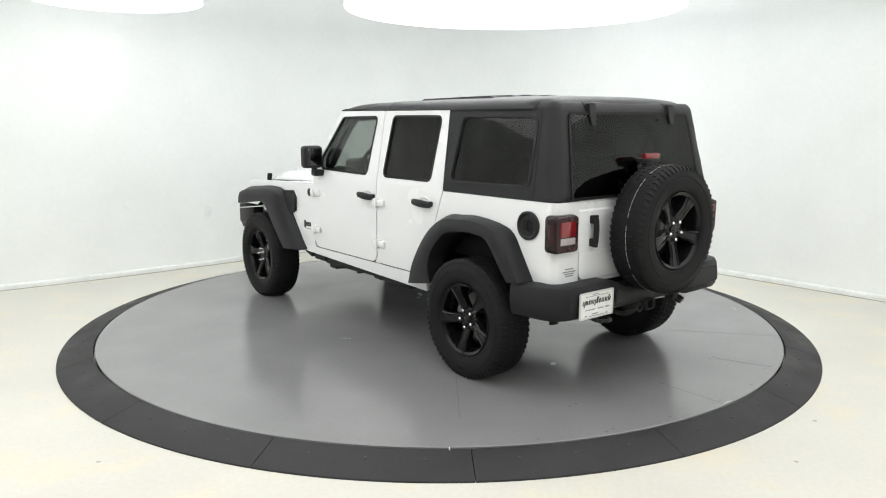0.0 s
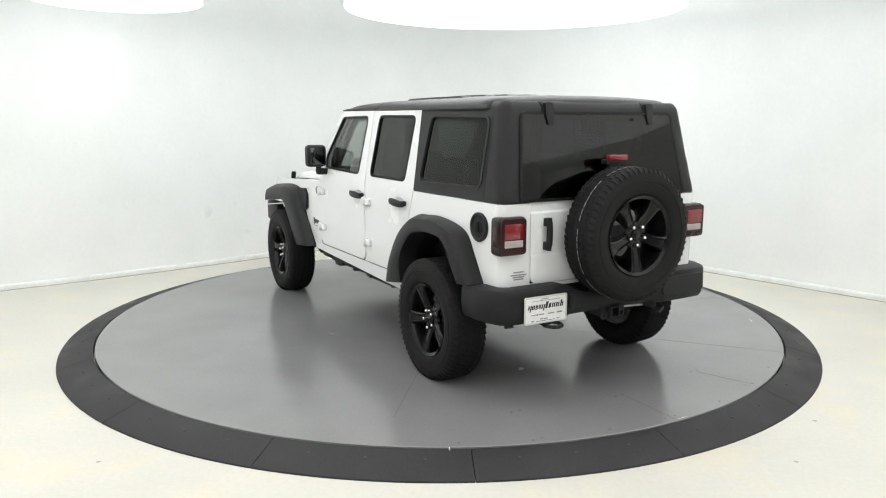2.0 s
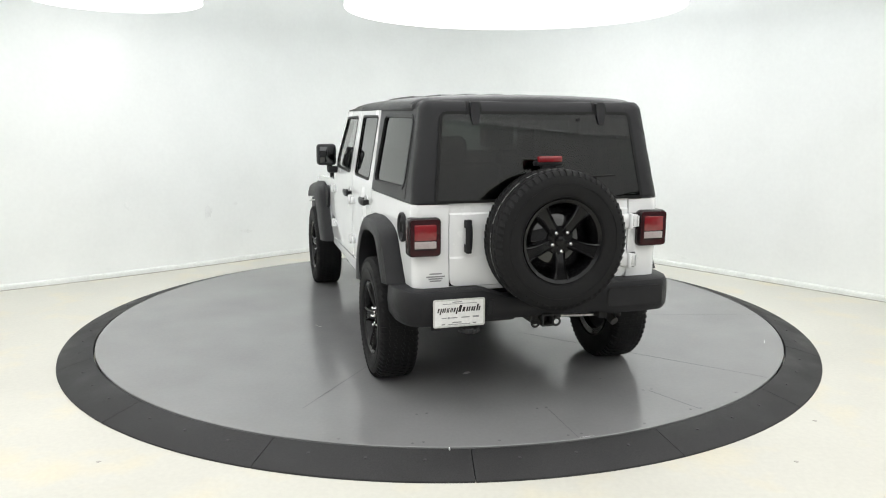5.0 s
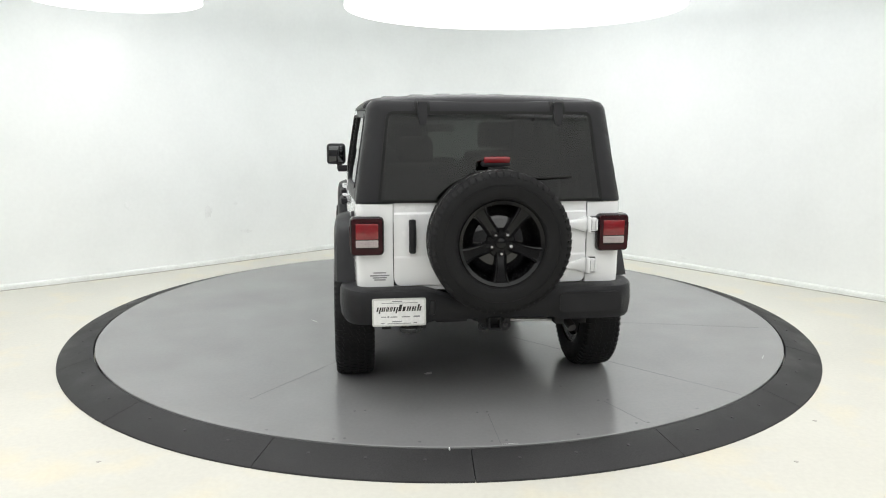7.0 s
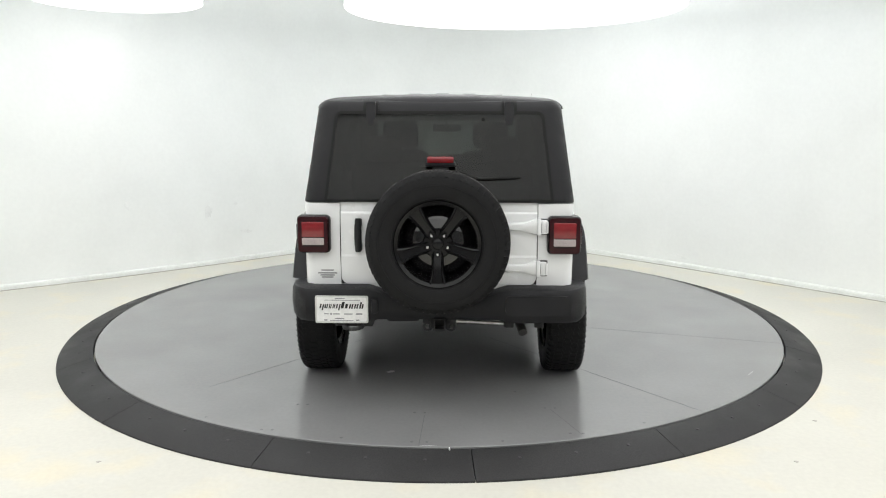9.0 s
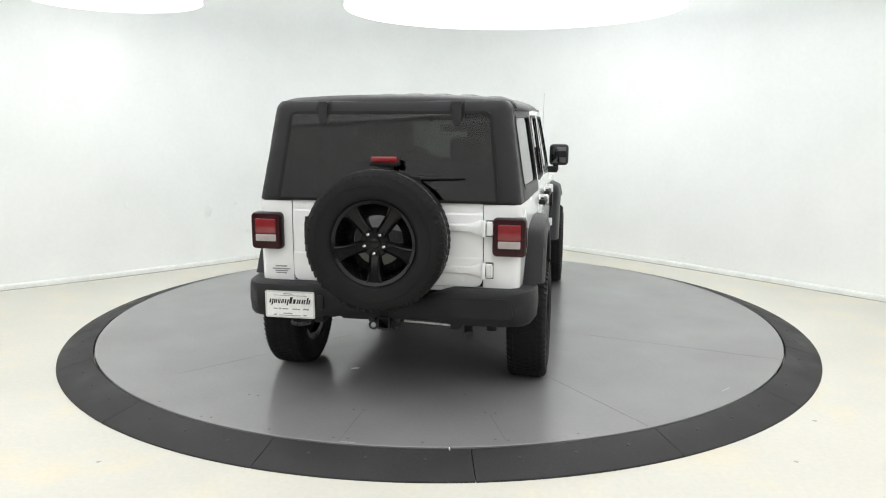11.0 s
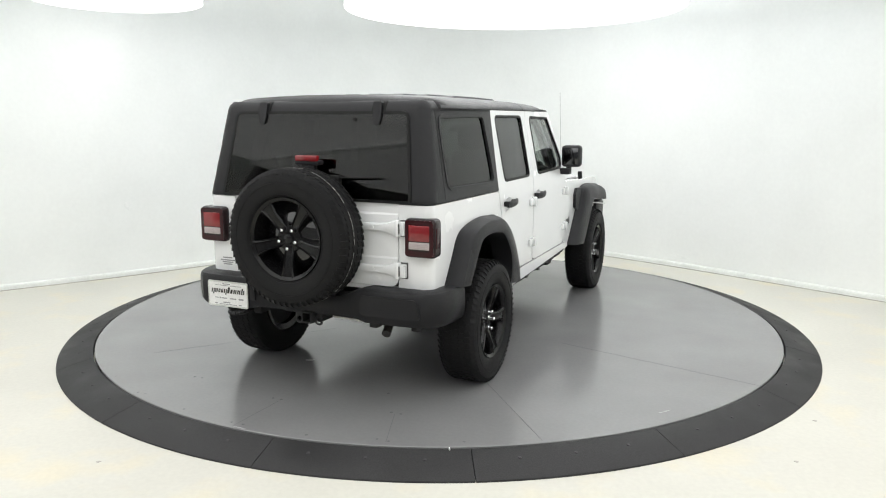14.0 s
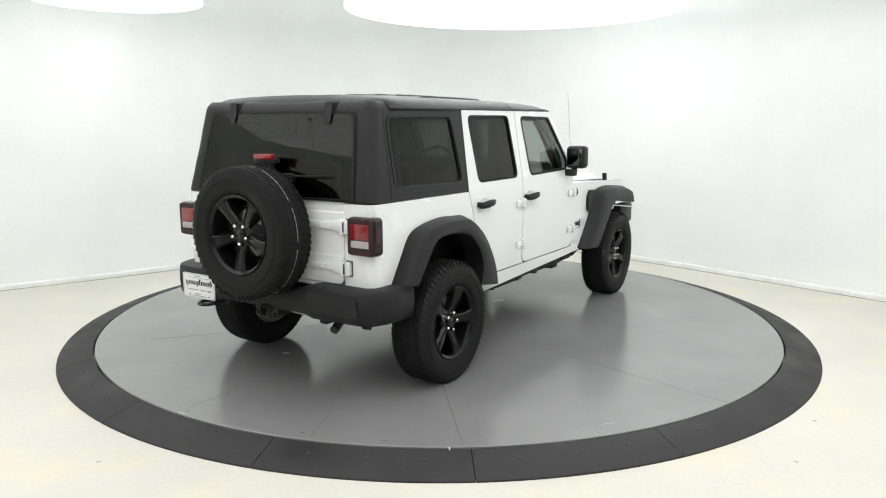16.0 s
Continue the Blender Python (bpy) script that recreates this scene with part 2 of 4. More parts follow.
    # unseen walls that close the room, greyed to darken glass and mirror reflections
    wall_strip("wall_southeast", [Vector((6.4, -4.8)), Vector((6.4, -9.0))], "unseen side wall, greyed to dim bounce and reflections", M_DIM_WALL)
    wall_strip("wall_southwest", [Vector((-6.6, -9.0)), Vector((-6.6, -4.8))], "unseen side wall, greyed to dim bounce and reflections", M_DIM_WALL)
    wall_strip("wall_south", [Vector((6.4, -9.0)), Vector((-6.6, -9.0))], "unseen back wall, greyed to dim bounce and reflections", M_DIM_WALL)
    wall_strip("wall_west", [Vector((-6.6, -4.8)), Vector((-6.6, -0.35))], "plain white painted studio side wall")
    bm = bmesh.new()
    box(bm, (-7, -9.4, H), (7, 5, H + 0.15))
    tagged(new("ceiling", mesh_of(bm, "ceiling", M_CEIL, 0)), "plain white painted ceiling", "ceiling", kind="structure")


def light_panel(name, outline, z, material, label, shell=None):
    """A stretched, glowing ceiling light or fill panel with the given outline: a thin frame, the diffuser and hanging
    wires.
    """
    bm = bmesh.new()
    sheet(bm, ring_loop(outline, 0.02), [], lambda u, v, d: (u, v, z + 0.008 + d), 0.05)
    ob = new(name, mesh_of(bm, name, shell or M_FILL_SHELL))
    tagged(ob, label, "ceiling light", group="glowing ceiling lights")
    bm = bmesh.new()
    sheet(bm, outline, [], lambda u, v, d: (u, v, z + d), 0.006)
    part("diffuser", bm, material, ob, "glowing white stretched fabric diffuser", 0)
    cx, cy = sum(p[0] for p in outline) / len(outline), sum(p[1] for p in outline) / len(outline)
    for k in range(3):
        p = outline[k * len(outline) // 3]
        x, y = cx + 0.7 * (p[0] - cx), cy + 0.7 * (p[1] - cy)
        bm = bmesh.new()
        tube(bm, (x, y, z + 0.05), (x, y, 3.7), 0.004, 6)
        part("wire", bm, M_FILL_SHELL, ob)


def circle(x, y, r, n=96):
    return [(x + r * math.cos(2 * math.pi * i / n), y + r * math.sin(2 * math.pi * i / n)) for i in range(n)]


def ring_loop(loop, grow):
    """The loop moved outwards by about grow."""
    out = []
    n = len(loop)
    area = sum(loop[i - 1][0] * loop[i][1] - loop[i][0] * loop[i - 1][1] for i in range(n))
    for i in range(n):
        d = Vector(loop[(i + 1) % n]) - Vector(loop[i - 1])
        q = Vector((d.y, -d.x)).normalized() * (1 if area > 0 else -1)
        out.append(tuple(Vector(loop[i]) + q * grow))
    return out


def build_turntable():
    # fixed ramp ring of rubber segments
    near, n_near, n_far = 21.75, 8, 8
    ring = tagged(new("ramp_ring"), "dark grey rubber ramp ring of bolted segments round the turntable", "ramp ring")
    cuts = [-87.7 + near * (k - 4) for k in range(n_near + 1)]
    far = (360 - near * n_near) / n_far
    cuts += [cuts[-1] + far * (k + 1) for k in range(n_far)]
    for s in range(len(cuts) - 1):
        bm = bmesh.new()
        rows = []
        lo, hi = radians(cuts[s]) + 0.0007, radians(cuts[s + 1]) - 0.0007
        for i in range(13):
            a = lo + (hi - lo) * i / 12
            rows.append([(r * math.cos(a), r * math.sin(a), z) for r, z in ((R_DISC + 0.012, 0.0), (R_DISC + 0.012, DECK - 0.006), (R_DISC + 0.03, DECK - 0.004),
                                                                        (R_RING - 0.012, 0.014), (R_RING - 0.002, 0.009), (R_RING, 0.0))])
        loft(bm, rows, closed=True, caps=True)
        ob = part("ramp_segment", bm, M_RING, ring)
        slope = math.atan2(DECK - 0.018, R_RING - R_DISC - 0.04)
        for f, rr in ((0.22, 0.35), (0.5, 0.35), (0.78, 0.35)):
            a = lo + (hi - lo) * f
            r = R_DISC + 0.03 + rr * (R_RING - R_DISC - 0.042)
            z = DECK - 0.004 - rr * (DECK - 0.018)
            t = bmesh.new()
            bmesh.ops.create_cone(t, cap_ends=True, segments=14, radius1=0.011, radius2=0.008, depth=0.006)
            t.transform(Matrix.Translation((r * math.cos(a), r * math.sin(a), z + 0.001)) @ Matrix.Rotation(a, 4, "Z") @ Matrix.Rotation(slope, 4, "Y"))
            bolt = bmesh.new()
            merge(bolt, t)
            part("bolt", bolt, M_EDGE, ob)
    # small bright index mark by the deck's rim
    bm = bmesh.new()
    box(bm, (-0.004, -R_DISC - 0.034, DECK - 0.005), (0.004, -R_DISC - 0.016, DECK + 0.006), 0.001)
    part("index_mark", bm, M_PLATE, ring, "small white index mark")
    # the turning deck
    deck = bmesh.new()
    loft(deck, [[(r * math.cos(2 * math.pi * i / 180), r * math.sin(2 * math.pi * i / 180), z) for i in range(180)]
                for r, z in ((R_DISC, 0.004 - DECK), (R_DISC, -0.004), (R_DISC - 0.004, 0.0))], closed=True)
    deck.faces.new([v for v in deck.verts if abs(v.co.z) < 1e-6])
    deck.faces.new([v for v in deck.verts if abs(v.co.z - 0.004 + DECK) < 1e-6])
    disc = new("turntable", mesh_of(deck, "turntable", M_DISC, 40))
    tagged(disc, "grey coated round turntable deck with thin plate joints", "turntable")

    def joint(a, b, w=0.0035):
        bm = bmesh.new()
        a, b = Vector((*a, 0)), Vector((*b, 0))
        d = (b - a).normalized()
        q = Vector((-d.y, d.x, 0)) * w
        loft(bm, [[a - q, a + q, a + q + Vector((0, 0, 0.0006)), a - q + Vector((0, 0, 0.0006))], [b - q, b + q, b + q + Vector((0, 0, 0.0006)), b - q + Vector((0, 0, 0.0006))]], closed=True, caps=True)
        part("plate_joint", bm, M_SEAM, disc, "thin dark joint between deck plates", 0)
    joint((-0.55, -0.86), (-1.42, -1.96), 0.0028)
    joint((0.42, -0.82), (1.61, -2.27), 0.0028)
    joint((1.24, -0.50), (2.66, -0.89), 0.0028)
    joint((-0.02, -2.38), (-0.03, -2.78), 0.002)
    joint((0.72, -2.27), (0.85, -2.62), 0.002)
    for (x, y) in ((-0.08, -2.345), (-0.02, -2.345), (-0.07, -2.745), (0.01, -2.745), (0.69, -2.25), (0.75, -2.25), (0.79, -2.61), (0.86, -2.61), (-0.79, -2.236), (-0.73, -2.236), (-0.91, -2.611), (-0.85, -2.611), (-1.276, -2.444), (-0.454, -2.705), (0.414, -2.72), (1.23, -2.452), (0.53, -1.985)):
        bm = bmesh.new()
        t = bmesh.new()
        bmesh.ops.create_cone(t, cap_ends=True, segments=12, radius1=0.009, radius2=0.007, depth=0.0014)
        t.transform(Matrix.Translation((x, y, 0.0006)))
        merge(bm, t)
        part("screw_cap", bm, M_SEAM, disc)
    for n, (ax, ay, bx2, by2, w) in enumerate(((0.21, 0.549, 0.30, 0.716, 0.022), (-0.326, -1.656, -0.25, -1.607, 0.022), (0.12, 0.50, 0.20, 0.56, 0.012))):
        bm = bmesh.new()
        a, b = Vector((ax, ay)), Vector((bx2, by2))
        d = (b - a) / 2
        q = Vector((-d.y, d.x)).normalized()
        loop = []
        for i in range(28):
            f = 2 * math.pi * i / 28
            k = 0.75 + 0.35 * noise.noise(Vector((1.5 * math.cos(f), 1.5 * math.sin(f), 3.1 * n)))
            loop.append(tuple((a + b) / 2 + d * k * math.cos(f) + q * w * k * math.sin(f)))
        sheet(bm, loop, [], lambda u, v, dd: (u, v, 0.0006 - dd), 0.0005)
        part("dried_splash", bm, M_MARK, disc, "pale dried splash mark", 0)
    # fine scratches and a worn chip by the rim
    for x, y, a, n in ((2.152, -1.587, 0.9, 0.05), (0.02, -2.79, 0.0, 0.045), (-1.1, -0.2, 2.2, 0.05)):
        d = Vector((math.cos(a), math.sin(a), 0)) * n
        q = Vector((-d.y, d.x, 0)).normalized() * 0.0025
        p = Vector((x, y, 0))
        up = Vector((0, 0, 0.0005))
        bm = bmesh.new()
        loft(bm, [[e - q * k, e + q * k, e + q * k + up, e - q * k + up] for e, k in ((p - d, 0.2), (p, 1.0), (p + d, 0.3))], closed=True, caps=True)
        part("scratch", bm, M_MARK, disc, "fine pale scratch", 0)
    return disc


# ---- the car: x to its right side, y to its front, z up, origin under the rear axle ----
def bx(y, z):
    """Half width of the body side."""
    if z < 0.62:
        b = 0.842 + 0.011 * max(0.0, (z - 0.45) / 0.17)
    elif z < 1.20:
        b = 0.853 + 0.005 * math.sin((z - 0.62) / 0.58 * math.pi)
    else:
        b = 0.853 - 0.153 * (z - 1.20)
    if y < 0.3:
        b -= 0.048 * min(1.0, (0.3 - y) / 1.05) ** 1.4
    return b


def ry(z):
    """Rear face of the body and hardtop."""
    return -0.752 + 0.20 * max(0.0, z - 1.22)


def on_side(s, out=0.0):
    return lambda u, v, d: (s * (bx(u, v) + out - d), u, v)


LAMP_Y = -0.822


def bend(v):
    """How far the hardtop leans in as it turns into the roof."""
    return 0.0 if v < 1.748 else 0.062 - math.sqrt(max(0.0, 0.062 ** 2 - (v - 1.748) ** 2))


def wrap(s, out=0.0, r=0.055, top=False):
    """Runs along the side, round the rear corner and along the rear face."""
    def f(u, v, d):
        y0 = ry(v) + r
        cx = bx(y0, v) - r
        o = out - d - (bend(v) if top else 0.0)
        if u >= y0:
            return (s * (bx(u, v) + o), u, v)
        run = y0 - u
        arc = r * math.pi / 2
        if run < arc:
            a = run / r
            return (s * (cx + (r + o) * math.cos(a)), y0 - (r + o) * math.sin(a), v)
        return (s * (cx - (run - arc)), ry(v) - o, v)
    return f


LEVELS = (0.62, 0.75, 0.9, 1.05, 1.2, 1.22, 1.4, 1.6)
ARCH_R = [(0.452, 0.50), (0.40, 0.62), (0.30, 0.80), (0.17, 0.92), (0.0, 0.96), (-0.17, 0.955), (-0.31, 0.92), (-0.42, 0.80), (-0.50, 0.685)]
SIDES = ((-1, "driver"), (1, "passenger"))


def pane(name, loop, place, material, parent, label=""):
    bm = bmesh.new()
    sheet(bm, loop, [], place, 0.004, cuts=(1.3, 1.4, 1.5, 1.6))
    return part(name, bm, material, parent, label)


def seal(name, loop, place, parent, w=0.014, material=None):
    bm = bmesh.new()
    sheet(bm, ring_loop(loop, w), [ring_loop(loop, -0.004)], place, 0.012, cuts=(1.3, 1.4, 1.5, 1.6))
    return part(name, bm, material or M_SEAL, parent)


def build_wheel_meshes():
    """Meshes of one wheel, axle along x, its outer face towards +x."""
    seg = 72
    tyre = bmesh.new()
    half = [(0.248, 0.098), (0.251, 0.110), (0.263, 0.119), (0.290, 0.125), (0.323, 0.128), (0.350, 0.127), (0.376, 0.122), (0.395, 0.112), (0.4058, 0.097), (0.4085, 0.04)]
    prof = half + [(r, -x) for r, x in reversed(half)]
    lathe(tyre, prof, seg)
    for k in (0.262, 0.335):
        x0 = 0.1185 if k < 0.3 else 0.1285
        lathe(tyre, [(k - 0.003, x0 - 0.004), (k, x0 + 0.0022), (k + 0.003, x0 - 0.004)], seg)
    tread = bmesh.new()
    n = 62
    rows = ((0.098, 0.036, 0.0, 0.22), (0.054, 0.036, 0.5, 0.18), (0.006, 0.044, 0.0, 0.15), (-0.043, 0.038, 0.5, 0.18), (-0.098, 0.036, 0.25, 0.22))
    for x, w, ph, gap in rows:
        for i in range(n):
            a = 2 * math.pi * (i + ph) / n
            ta = 2 * math.pi / n * (1 - gap)
            outer = abs(x) > 0.09
            s = 1 if x > 0 else -1
            pts = []
            for da in (-ta / 2, ta / 2):
                skew = 0.006 if da > 0 else -0.006
                if outer:
                    cs = ((0.396, x - s * 0.019), (0.412, x - s * 0.019), (0.4085, x + s * 0.004), (0.3975, x + s * 0.0155), (0.382, x + s * 0.0235), (0.378, x + s * 0.018))
                else:
                    cs = ((0.399, x - w / 2), (0.412, x - w / 2 + 0.003), (0.412, x + w / 2 - 0.003), (0.399, x + w / 2))
                pts.append([(xx + skew, r * math.cos(a + da), r * math.sin(a + da)) for r, xx in cs])
            loft(tread, pts, closed=True, caps=True)
    dash = bmesh.new()
    for i in range(n):
        a = 2 * math.pi * i / n
        if i % 8 == 5:
            continue
        ta = 2 * math.pi / n * 0.78
        loft(dash, [[(x, r * math.cos(a + d), r * math.sin(a + d)) for x, r in ((0.0150, 0.4100), (0.0150, 0.4127), (0.0185, 0.4127), (0.0185, 0.4100))] for d in (-ta / 2, 0, ta / 2)], closed=True, caps=True)
    rim = bmesh.new()
    lathe(rim, [(0.240, 0.090), (0.2495, 0.096), (0.2515, 0.108), (0.246, 0.116), (0.239, 0.112), (0.226, 0.104), (0.220, 0.088), (0.208, 0.0), (0.205, -0.10), (0.245, -0.11), (0.25, -0.12)], seg)
    spoke = bmesh.new()
    rings = []
    for r, w, xf, th in ((0.030, 0.050, 0.068, 0.05), (0.065, 0.074, 0.076, 0.05), (0.11, 0.070, 0.090, 0.055), (0.16, 0.076, 0.101, 0.058), (0.205, 0.092, 0.108, 0.055), (0.236, 0.122, 0.110, 0.04)):
        sec = [(-w / 2, xf - th), (-w / 2, xf - 0.016), (-w / 2 + 0.007, xf - 0.004), (-w * 0.34, xf), (-w * 0.27, xf - 0.009), (w * 0.27, xf - 0.009), (w * 0.34, xf), (w / 2 - 0.007, xf - 0.004), (w / 2, xf - 0.016), (w / 2, xf - th)]
        rings.append([(x, r, t) for t, x in sec])
    loft(spoke, rings, closed=True, caps=True)
    lathe(rim, [(0.0005, 0.030), (0.085, 0.030), (0.088, 0.055), (0.080, 0.068), (0.040, 0.070), (0.0005, 0.070)], 40)
    cap = bmesh.new()
    lathe(cap, [(0.0005, 0.084), (0.018, 0.084), (0.022, 0.081), (0.030, 0.080), (0.034, 0.074), (0.034, 0.066)], 32)
    nut = bmesh.new()
    lathe(nut, [(0.0005, 0.101), (0.006, 0.101), (0.0105, 0.096), (0.0115, 0.080), (0.014, 0.072)], 8)
    back = bmesh.new()
    lathe(back, [(0.0005, -0.02), (0.165, -0.02), (0.168, -0.026), (0.165, -0.034), (0.0005, -0.034)], 40)
    drum = bmesh.new()
    lathe(drum, [(0.0005, -0.045), (0.205, -0.045), (0.205, -0.06), (0.0005, -0.06)], 40)
    calip = bmesh.new()
    rows = []
    for k in range(7):
        a = radians(-28 + 56 * k / 6)
        rows.append([(x, r * math.cos(a), r * math.sin(a)) for x, r in ((-0.04, 0.105), (0.018, 0.105), (0.026, 0.115), (0.026, 0.160), (0.016, 0.178), (-0.04, 0.180))])
    loft(calip, rows, closed=True, caps=True)
    dish = bmesh.new()
    lathe(dish, [(0.080, 0.058), (0.110, 0.052), (0.150, 0.038), (0.188, 0.014), (0.209, -0.006)], 60)
    return {"caliper": mesh_of(calip, "caliper", M_CALIPER, 30), "dish": mesh_of(dish, "dish", M_DISH, 50), "spoke": mesh_of(spoke, "spoke", M_RIM, 30), "rim": mesh_of(rim, "rim", M_RIM, 30), "tyre": mesh_of(tyre, "tyre", M_TYRE, 50), "tread": mesh_of(tread, "tread", M_TYRE, 20), "dash": mesh_of(dash, "dash", M_DASH, 0),
            "cap": mesh_of(cap, "cap", M_RIM, 40), "nut": mesh_of(nut, "nut", M_CHROME, 20), "back": mesh_of(back, "back", M_STEEL, 30), "drum": mesh_of(drum, "drum", M_DARK, 30)}


def wheel(meshes, parent, m, spare=False):
    w = share("spare_wheel" if spare else "wheel", meshes["rim"], parent, m)
    tagged(w, "gloss black five-spoke alloy rim")
    one = Matrix.Identity(4)
    tagged(share("tyre", meshes["tyre"], w, one), "black all-terrain tyre sidewall")
    share("tread", meshes["tread"], w, one)
    share("centre_cap", meshes["cap"], w, one)
    if not spare:
        tagged(share("brake_disc", meshes["back"], w, one), "grey steel brake disc")
        tagged(share("brake_caliper", meshes["caliper"], w, Matrix.Rotation(radians(-28), 4, "X")), "pale cast brake caliper")
    share("back_plate", meshes["drum"], w, one)
    if spare:
        tagged(share("inner_dish", meshes["dish"], w, one), "polished black hollow between the spokes")
        tagged(share("tread_stripe", meshes["dash"], w, one), "white dotted line round the tread", kind="stuff")
    for k in range(5):
        a = radians(-90 + 72 * k)
        share("spoke", meshes["spoke"], w, Matrix.Rotation(a, 4, "X"))
        n = share("lug_nut", meshes["nut"], w, Matrix.Translation((0, 0.060 * math.cos(a), 0.060 * math.sin(a))))
        tagged(n, "bright chrome lug nut")


def door(car, s, outer, radii, hole, hole_r, material_glass, handle_y, hinge_y, label):
    loop = rounded(outer, radii)
    win = rounded(hole, hole_r)
    bm = bmesh.new()
    sheet(bm, loop, [win], on_side(s), 0.035, cuts=LEVELS)
    bmesh.ops.remove_doubles(bm, verts=bm.verts, dist=1e-5)
    d = part("door", bm, M_WHITE, car, label, 30)
    seal("window_seal", win, on_side(s, 0.003), d, 0.013)
    pane("window_pane", ring_loop(win, -0.002), on_side(s, -0.010), material_glass, d, "dark tinted glass" if material_glass is M_TINT else "clear glass")
    bm = bmesh.new()
    sheet(bm, ring_loop(loop, 0.02), [ring_loop(win, 0.0)], on_side(s, -0.036), 0.03, cuts=LEVELS)
    part("inner_trim", bm, M_CABIN, d, "black inner door trim")
    bm = bmesh.new()
    sheet(bm, ring_loop(loop, 0.012), [ring_loop(loop, -0.004)], on_side(s, -0.010), 0.012, cuts=LEVELS)
    part("door_gasket", bm, M_SEAL, d)
    # handle: bar on two feet, over a raised white cup
    y0, y1, z = handle_y
    bm = bmesh.new()
    x = bx((y0 + y1) / 2, z)
    rows = []
    for f in (0.0, 0.03, 0.12, 0.3, 0.5, 0.7, 0.88, 0.97, 1.0):
        yy = y0 + (y1 - y0) * f
        k = math.sin(math.pi * min(max(f, 0.03), 0.97)) ** 0.35
        zz = z + 0.010 * (f - 0.5)
        hz, hx = 0.027 * (0.5 + 0.5 * k), 0.015 * (0.4 + 0.6 * k)
        cx = x + 0.026 + 0.016 * k
        rows.append([(s * (cx + hx * math.cos(a)), yy, zz + hz * math.sin(a)) for a in [2 * math.pi * i / 12 for i in range(12)]])
    loft(bm, rows, closed=True, caps=True)
    for yy in (y0 + 0.025, y1 - 0.03):
        box(bm, (min(s * (x - 0.002), s * (x + 0.045)), yy - 0.018, z - 0.018), (max(s * (x - 0.002), s * (x + 0.045)), yy + 0.018, z + 0.018), 0.006)
    part("door_handle", bm, M_PLAST, d, "matt black door handle")
    bm = bmesh.new()
    rows = []
    for h, k in ((-0.004, 1.0), (0.002, 0.97), (0.004, 0.9), (0.003, 0.7), (-0.004, 0.4)):
        rows.append([(s * (x + h), (y0 + y1) / 2 + 0.070 * k * math.cos(a), z + 0.012 + 0.034 * k * math.sin(a)) for a in [2 * math.pi * i / 28 for i in range(28)]])
    loft(bm, rows, closed=True)
    part("handle_cup", bm, M_WHITE, d)
    if material_glass is M_CLEAR:
        bm = bmesh.new()
        tube(bm, (s * (x - 0.004), y0 + 0.030, z - 0.062), (s * (x + 0.004), y0 + 0.030, z - 0.062), 0.013, 20, 0.011)
        part("door_lock", bm, M_STEEL, d, "round steel door lock")
    for z in (1.050, 0.728):
        bm = bmesh.new()
        xs = bx(hinge_y, z)
        a, b = s * (xs - 0.004), s * (xs + 0.022)
        box(bm, (min(a, b), hinge_y - 0.075, z - 0.028), (max(a, b), hinge_y + 0.01, z + 0.028), 0.009)
        b = s * (xs + 0.038)
        box(bm, (min(a, b), hinge_y + 0.004, z - 0.038), (max(a, b), hinge_y + 0.034, z + 0.038), 0.010)
        b = s * (xs + 0.028)
        box(bm, (min(a, b), hinge_y + 0.034, z - 0.030), (max(a, b), hinge_y + 0.068, z + 0.030), 0.009)
        part("door_hinge", bm, M_WHITE, d, "white painted outer door hinge")
    return d


def flare(car, s, crest, lip, label, root_drop=0.0):
    """A wheel arch flare: from the body side over a rounded crest down to the lip, and back inwards."""
    bm = bmesh.new()
    rows = []
    n = 6
    cr, li = spline(crest, n), spline(lip, n)
    for i in range(len(cr)):
        c, l = cr[i], li[i]
        row = [(s * (bx(c.x, c.y) - 0.03), c.x, c.y), (s * (bx(c.x, c.y) + 0.006), c.x, c.y)]
        for f, x in ((0.05, 0.872), (0.12, 0.906), (0.24, 0.930), (0.6, 0.944), (0.93, 0.948), (1.0, 0.943)):
            q = c.lerp(l, f)
            row.append((s * x, q.x, q.y))
        for x in (0.915, 0.80):
            row.append((s * x, l.x, l.y))
        rows.append(row)
    loft(bm, rows, closed=True, caps=True)
    return part("wheel_flare", bm, M_PLAST, car, label, 40)


def liner(car, s, yc, zc, r, x0, x1):
    bm = bmesh.new()
    a0, a1, n = radians(22), radians(168), 18
    rows = [[(s * x, yc + r * math.cos(a0 + (a1 - a0) * i / n), zc + r * math.sin(a0 + (a1 - a0) * i / n)) for x in (x0, x1)] for i in range(n + 1)]
    vs = [[bm.verts.new(p) for p in row] for row in rows]
    for i in range(n):
        bm.faces.new((vs[i][0], vs[i][1], vs[i + 1][1], vs[i + 1][0]))
    bm.faces.new([v[0] for v in vs])
    part("arch_liner", bm, M_DARK, car, "black wheel arch liner")


